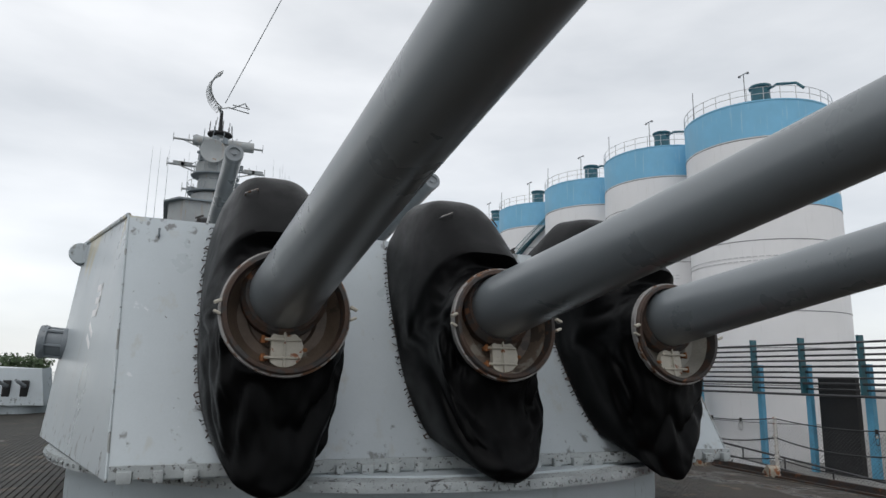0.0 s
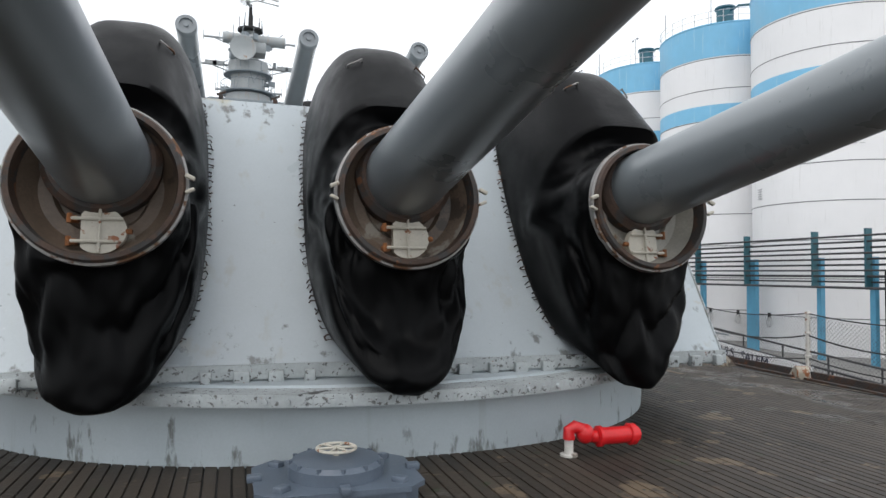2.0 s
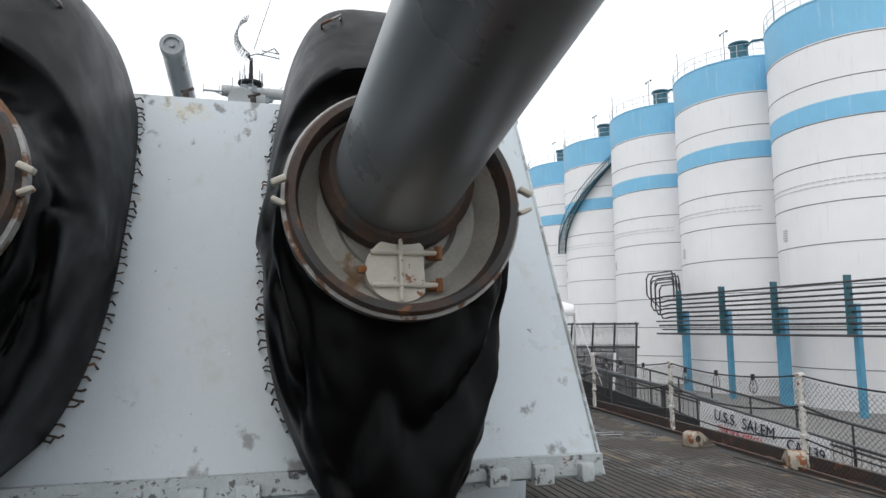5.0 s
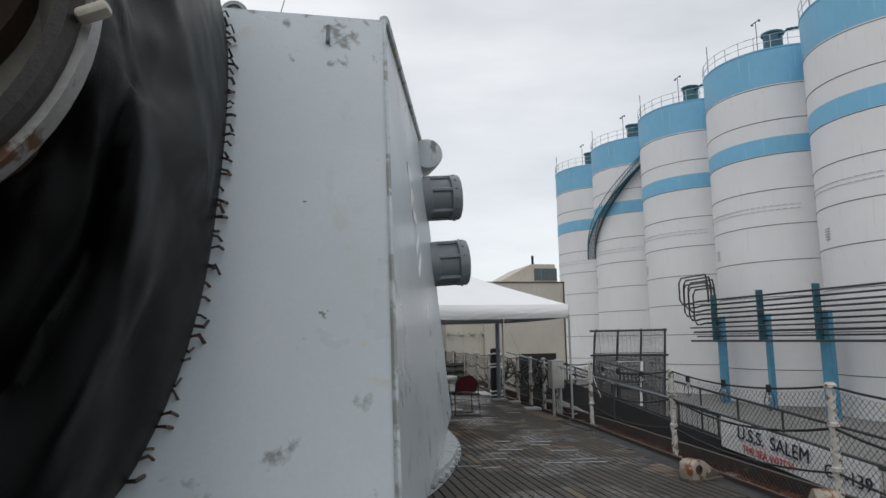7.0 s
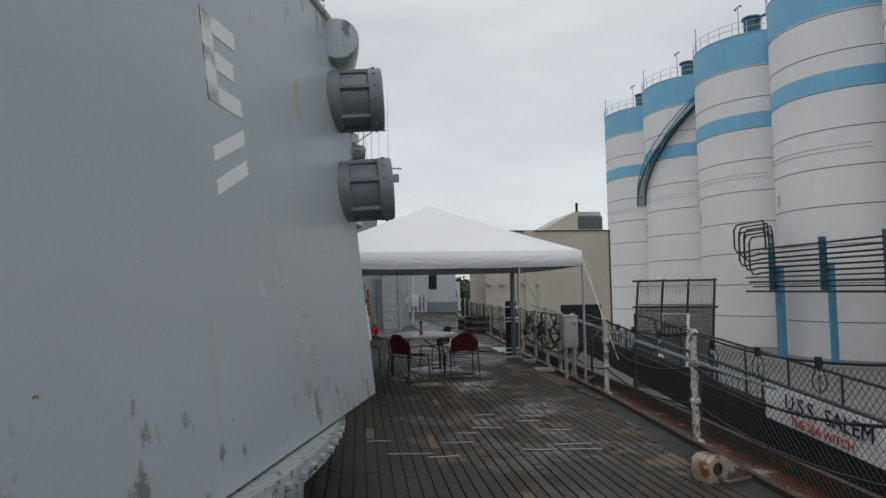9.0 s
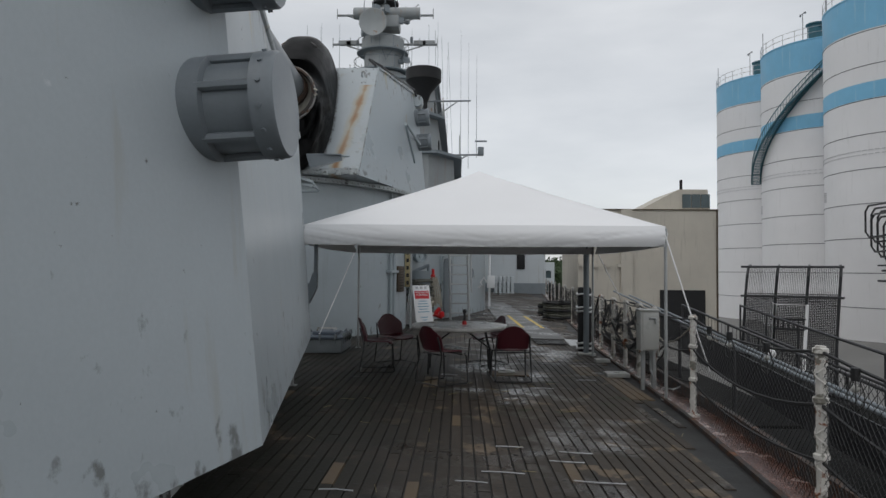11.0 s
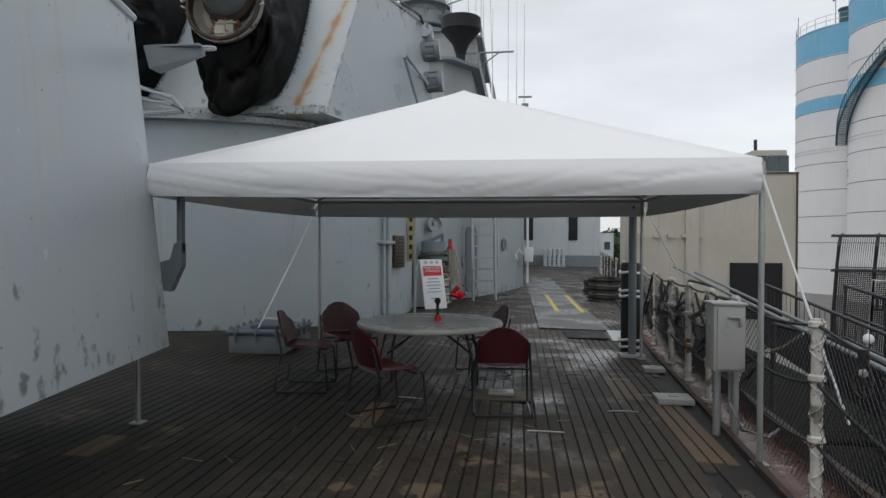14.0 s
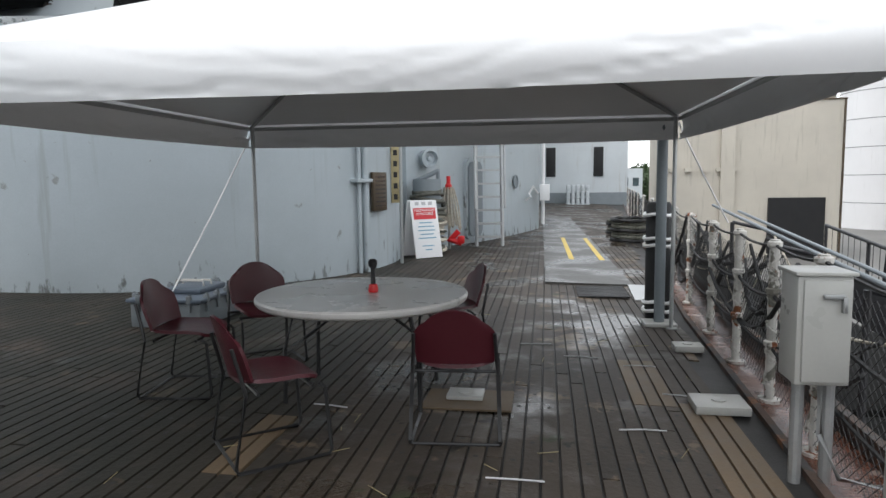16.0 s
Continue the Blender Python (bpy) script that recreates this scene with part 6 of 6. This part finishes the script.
part("base_ring", lathe(B(), [(1.75, 0), (1.75, 0.5)], n=40), "haze2", mount)
for x in (-0.5, 0.5):
    bm = B()
    tube(bm, (x, -1.6, 1.5), (x, -5.0, 1.9), 0.12, 0.08, n=14)
    part("barrel", bm, "gun", mount)
    bm = B()
    box(bm, x, -1.78, 1.4, 0.45, 0.25, 0.9, bevel=0.05)
    part("blast_cover", bm, "dark", mount)
prail = thing("port_rail", "port side guard rail with pale posts", "fence")
for k in range(14):
    y = 4 + 3.2 * k
    x = 2 * XC - edge_x(y) - 0.2
    bm = B()
    tube(bm, (x, y, deck_z(x) - 0.05), (x, y, deck_z(x) + 1.15), 0.035, n=8)
    part("post", bm, "whitepost", prail)
for h in (0.4, 0.75, 1.1):
    bm = B()
    poly_tube(bm, [(2 * XC - edge_x(4 + 3.2 * k) - 0.2, 4 + 3.2 * k, deck_z(edge_x(4 + 3.2 * k)) + h) for k in range(14)], 0.014, 5)
    part("cable", bm, "darkrope", prail)

rng = random.Random(5)


def build_tree(name_, at, h, w):
    root = thing(name_, "distant green leafy tree on the far shore", "tree", at, group="shore trees")
    bm = B()
    tube(bm, (0, 0, 0), (0.1, 0, h * 0.6), 0.25, 0.1, n=8)
    for k in range(5):
        a = k * 1.3
        tube(bm, (0.05, 0, h * (0.3 + 0.06 * k)), (w * 0.5 * math.cos(a), w * 0.5 * math.sin(a), h * (0.6 + 0.06 * k)), 0.1, 0.03, n=6)
    part("trunk", bm, "bark", root)
    vs, fs = [], []
    for k in range(1500):
        a, b, r = rng.uniform(0, 6.283), rng.uniform(-1, 1), rng.random() ** 0.4
        lump = 0.75 + 0.35 * noise.noise(Vector((math.cos(a) * 1.7, math.sin(a) * 1.7, b * 2)) + Vector(at) * 0.1)
        c = math.sqrt(1 - b * b)
        p = Vector((w * r * lump * c * math.cos(a), w * r * lump * c * math.sin(a), h * 0.62 + h * 0.40 * r * lump * b))
        u = Vector((rng.uniform(-1, 1), rng.uniform(-1, 1), rng.uniform(-1, 1))).normalized()
        v = u.cross(Vector((0.3, 0.5, 0.8))).normalized()
        s = w * rng.uniform(0.05, 0.10)
        i = len(vs)
        vs += [p + u * s, p + v * s * 0.6, p - u * s, p - v * s * 0.6]
        fs.append((i, i + 1, i + 2, i + 3))
    me = bpy.data.meshes.new("crown")
    me.from_pydata(vs, [], fs)
    me.materials.append(M["leaf"])
    cr = new("crown", me)
    cr.parent = root
    cr["kind"] = "stuff"
    return root


tree = build_tree("shore_tree", (23.8, 126, -7.0), 10, 5)
for k in range(22):
    t_ = copy_thing(tree, pose(-140 + 7 * k + rng.uniform(-2, 2), 190 + rng.uniform(-12, 12), -4.5, 0, 0, rng.uniform(0, 360)))
for x, y, z in ((25.6, 121, -6.4), (27.6, 124, -7.2), (30, 155, -5), (33, 150, -6)):
    copy_thing(tree, pose(x, y, z, 0, 0, x * 37))
bm = B()
box(bm, -70, 240, -4.7, 420, 110, 1.0)
solid("far_shore", bm, "concrete", "far low shore behind the water", "shore", "structure")
far = thing("far_building", "pale far building beyond the hall with dark windows", "building", (21.4, 112, -6.5), kind="structure")
bm = B()
box(bm, 0, 0, 4.6, 3.2, 10, 9.2)
part("wall", bm, "pale", far)
for k in range(2):
    for q in range(2):
        bm = B()
        box(bm, -0.7 + 1.4 * k, -5.02, 5.4 + 2.0 * q, 0.8, 0.1, 1.1)
        part("window", bm, "glass", far)

# ---------------- teak planks, pieces last ----------------
bm = B()
dy = [-14 + 4 * k for k in range(20)]
for a, b in zip(dy, dy[1:]):
    xa0, xa1, xb0, xb1 = 2 * XC - edge_x(a), edge_x(a), 2 * XC - edge_x(b), edge_x(b)
    for (p0, p1), (q0, q1) in ((((xa0, XC), (xb0, XC))), (((XC, xa1), (XC, xb1)))):
        prism(bm, [(p0, a, -0.5), (p1, a, -0.5), (q1, b, -0.5), (q0, b, -0.5)], [(p0, a, deck_z(p0) - 0.012), (p1, a, deck_z(p1) - 0.012), (q1, b, deck_z(q1) - 0.012), (q0, b, deck_z(q0) - 0.012)])
deck = solid("deck", bm, "seam", "wet teak plank deck with dark tarred seams", "deck", "structure", smooth=None)

PW = 0.106
rng = random.Random(11)
vs, fs = [], []
meshes = {}


def plank_corners(x0, x1, y0, y1):
    g = 0.0045
    za, zb = deck_z(x0), deck_z(x1)
    lo = [(x0 + g, y0 + g, za - 0.02), (x1 - g, y0 + g, zb - 0.02), (x1 - g, y1 - g, zb - 0.02), (x0 + g, y1 - g, za - 0.02)]
    hi = [(x0 + 2 * g, y0 + 2 * g, za), (x1 - 2 * g, y0 + 2 * g, zb), (x1 - 2 * g, y1 - 2 * g, zb), (x0 + 2 * g, y1 - 2 * g, za)]
    return lo, hi


FACES = [(4, 5, 6, 7), (0, 1, 5, 4), (1, 2, 6, 5), (2, 3, 7, 6), (3, 0, 4, 7)]
count = 0
k0 = -int((XC + 7.5) / PW)
for k in range(k0, 130):
    x0 = k * PW
    x1 = x0 + PW
    y = -12 + rng.uniform(0, 3.5)
    while y < 57:
        L = rng.choice((3.4, 4.2, 5.0))
        y1 = y + L
        mid = (x0 + x1) / 2
        inside = mid < edge_x(y) - 0.06 and mid < edge_x(y1) - 0.04 and mid > 2 * XC - edge_x(y)
        if inside:
            near = 7.4 < mid < 11.35 and 6.5 < y < 21.5 and count < 300
            lo, hi = plank_corners(x0, x1, y, y1)
            if near:
                key = (round(L, 1),)
                c = Vector((x0, y, deck_z(x0)))
                if key not in meshes:
                    me = bpy.data.meshes.new("plank")
                    me.from_pydata([Vector(p) - c for p in lo + hi], [], FACES)
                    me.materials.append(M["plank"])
                    meshes[key] = me
                ob = new("plank", meshes[key])
                ob.parent = deck
                ob.location = c
                count += 1
            else:
                i = len(vs)
                vs += lo + hi
                fs += [tuple(i + q for q in f) for f in FACES]
        y = y1
me = bpy.data.meshes.new("planking")
me.from_pydata(vs, [], fs)
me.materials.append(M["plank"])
rest = new("planking", me)
rest.parent = deck
rest["kind"] = "stuff"
# dark bolt plugs, scattered fresh planks and twigs
vs, fs = [], []
for k in range(int(3.0 / PW), int(11.3 / PW)):
    x = k * PW + PW / 2
    for j in range(34):
        y = 2 + 0.92 * j + (0.25 if k % 2 else 0) + rng.uniform(-0.02, 0.02)
        if x > edge_x(y) - 0.1:
            continue
        i = len(vs)
        vs += [(x + 0.017 * math.cos(a), y + 0.017 * math.sin(a), deck_z(x) + 0.0025) for a in (0, 0.785, 1.571, 2.356, 3.1416, 3.927, 4.712, 5.498)]
        fs.append(tuple(range(i, i + 8)))
me = bpy.data.meshes.new("bolt_plugs")
me.from_pydata(vs, [], fs)
me.materials.append(M["seam"])
plugs = new("bolt_plugs", me)
plugs.parent = deck
plugs["kind"] = "stuff"
for x, y, l, w in ((7.70, 12.35, 0.55, 1), (8.36, 11.9, 0.62, 1), (8.20, 16.7, 0.9, 2), (8.60, 14.3, 0.5, 1), (9.55, 12.6, 0.5, 1), (11.0, 16.9, 2.0, 3), (10.7, 18.4, 1.2, 3), (6.4, 15.4, 0.5, 2), (8.9, 9.7, 0.8, 1)):
    k = int(x / PW)
    for q in range(w):
        bm = B()
        lo, hi = plank_corners((k + q) * PW, (k + q + 1) * PW, y - l / 2, y + l / 2)
        prism(bm, [(a, b, c + 0.003) for a, b, c in lo], [(a, b, c + 0.003) for a, b, c in hi])
        part("repair_plank", bm, "newwood", deck, "pale yellow repaired plank", smooth=None)
bm = B()
for k in range(55):
    x, y = rng.uniform(7.0, 11.2), rng.uniform(8.5, 21)
    a, l = rng.uniform(0, 3.14), rng.uniform(0.05, 0.20)
    z = deck_z(x) + 0.008
    tube(bm, (x - l / 2 * math.cos(a), y - l / 2 * math.sin(a), z), (x + l / 2 * math.cos(a), y + l / 2 * math.sin(a), z), 0.0025, n=4)
tw = solid("twigs", bm, "palewood", "pale twigs and straws scattered on the wet deck", "twigs", "stuff")
# pale strips of loose caulking across the planks
cr2 = random.Random(31)
for x, y, l in ((9.72, 13.19, 0.3), (9.13, 13.3, 0.25), (9.76, 12.36, 0.4), (9.02, 12.51, 0.35), (8.76, 12.25, 0.25), (8.58, 11.82, 0.35), (9.74, 11.65, 0.4), (9.76, 11.41, 0.4), (9.33, 11.45, 0.35), (8.36, 11.25, 0.3), (8.06, 11.39, 0.45), (7.78, 11.94, 0.25), (9.59, 12.89, 0.3),
                (9.83, 16.46, 0.31), (10.6, 17.3, 0.3), (11.0, 18.07, 0.31), (10.78, 18.8, 0.27), (8.52, 17.37, 0.25), (9.9, 19.4, 0.3), (10.3, 19.0, 0.3)):
    bm = B()
    a = cr2.uniform(-0.12, 0.12)
    dx, dy = l / 2 * math.cos(a), l / 2 * math.sin(a)
    bend = cr2.uniform(-0.02, 0.02)
    poly_tube(bm, [(x - dx, y - dy, deck_z(x - dx) + 0.006), (x, y + bend, deck_z(x) + 0.007), (x + dx, y + dy, deck_z(x + dx) + 0.006)], 0.006, 5)
    part("caulk_strip", bm, "seamgrey", deck, "pale loose caulking strip")
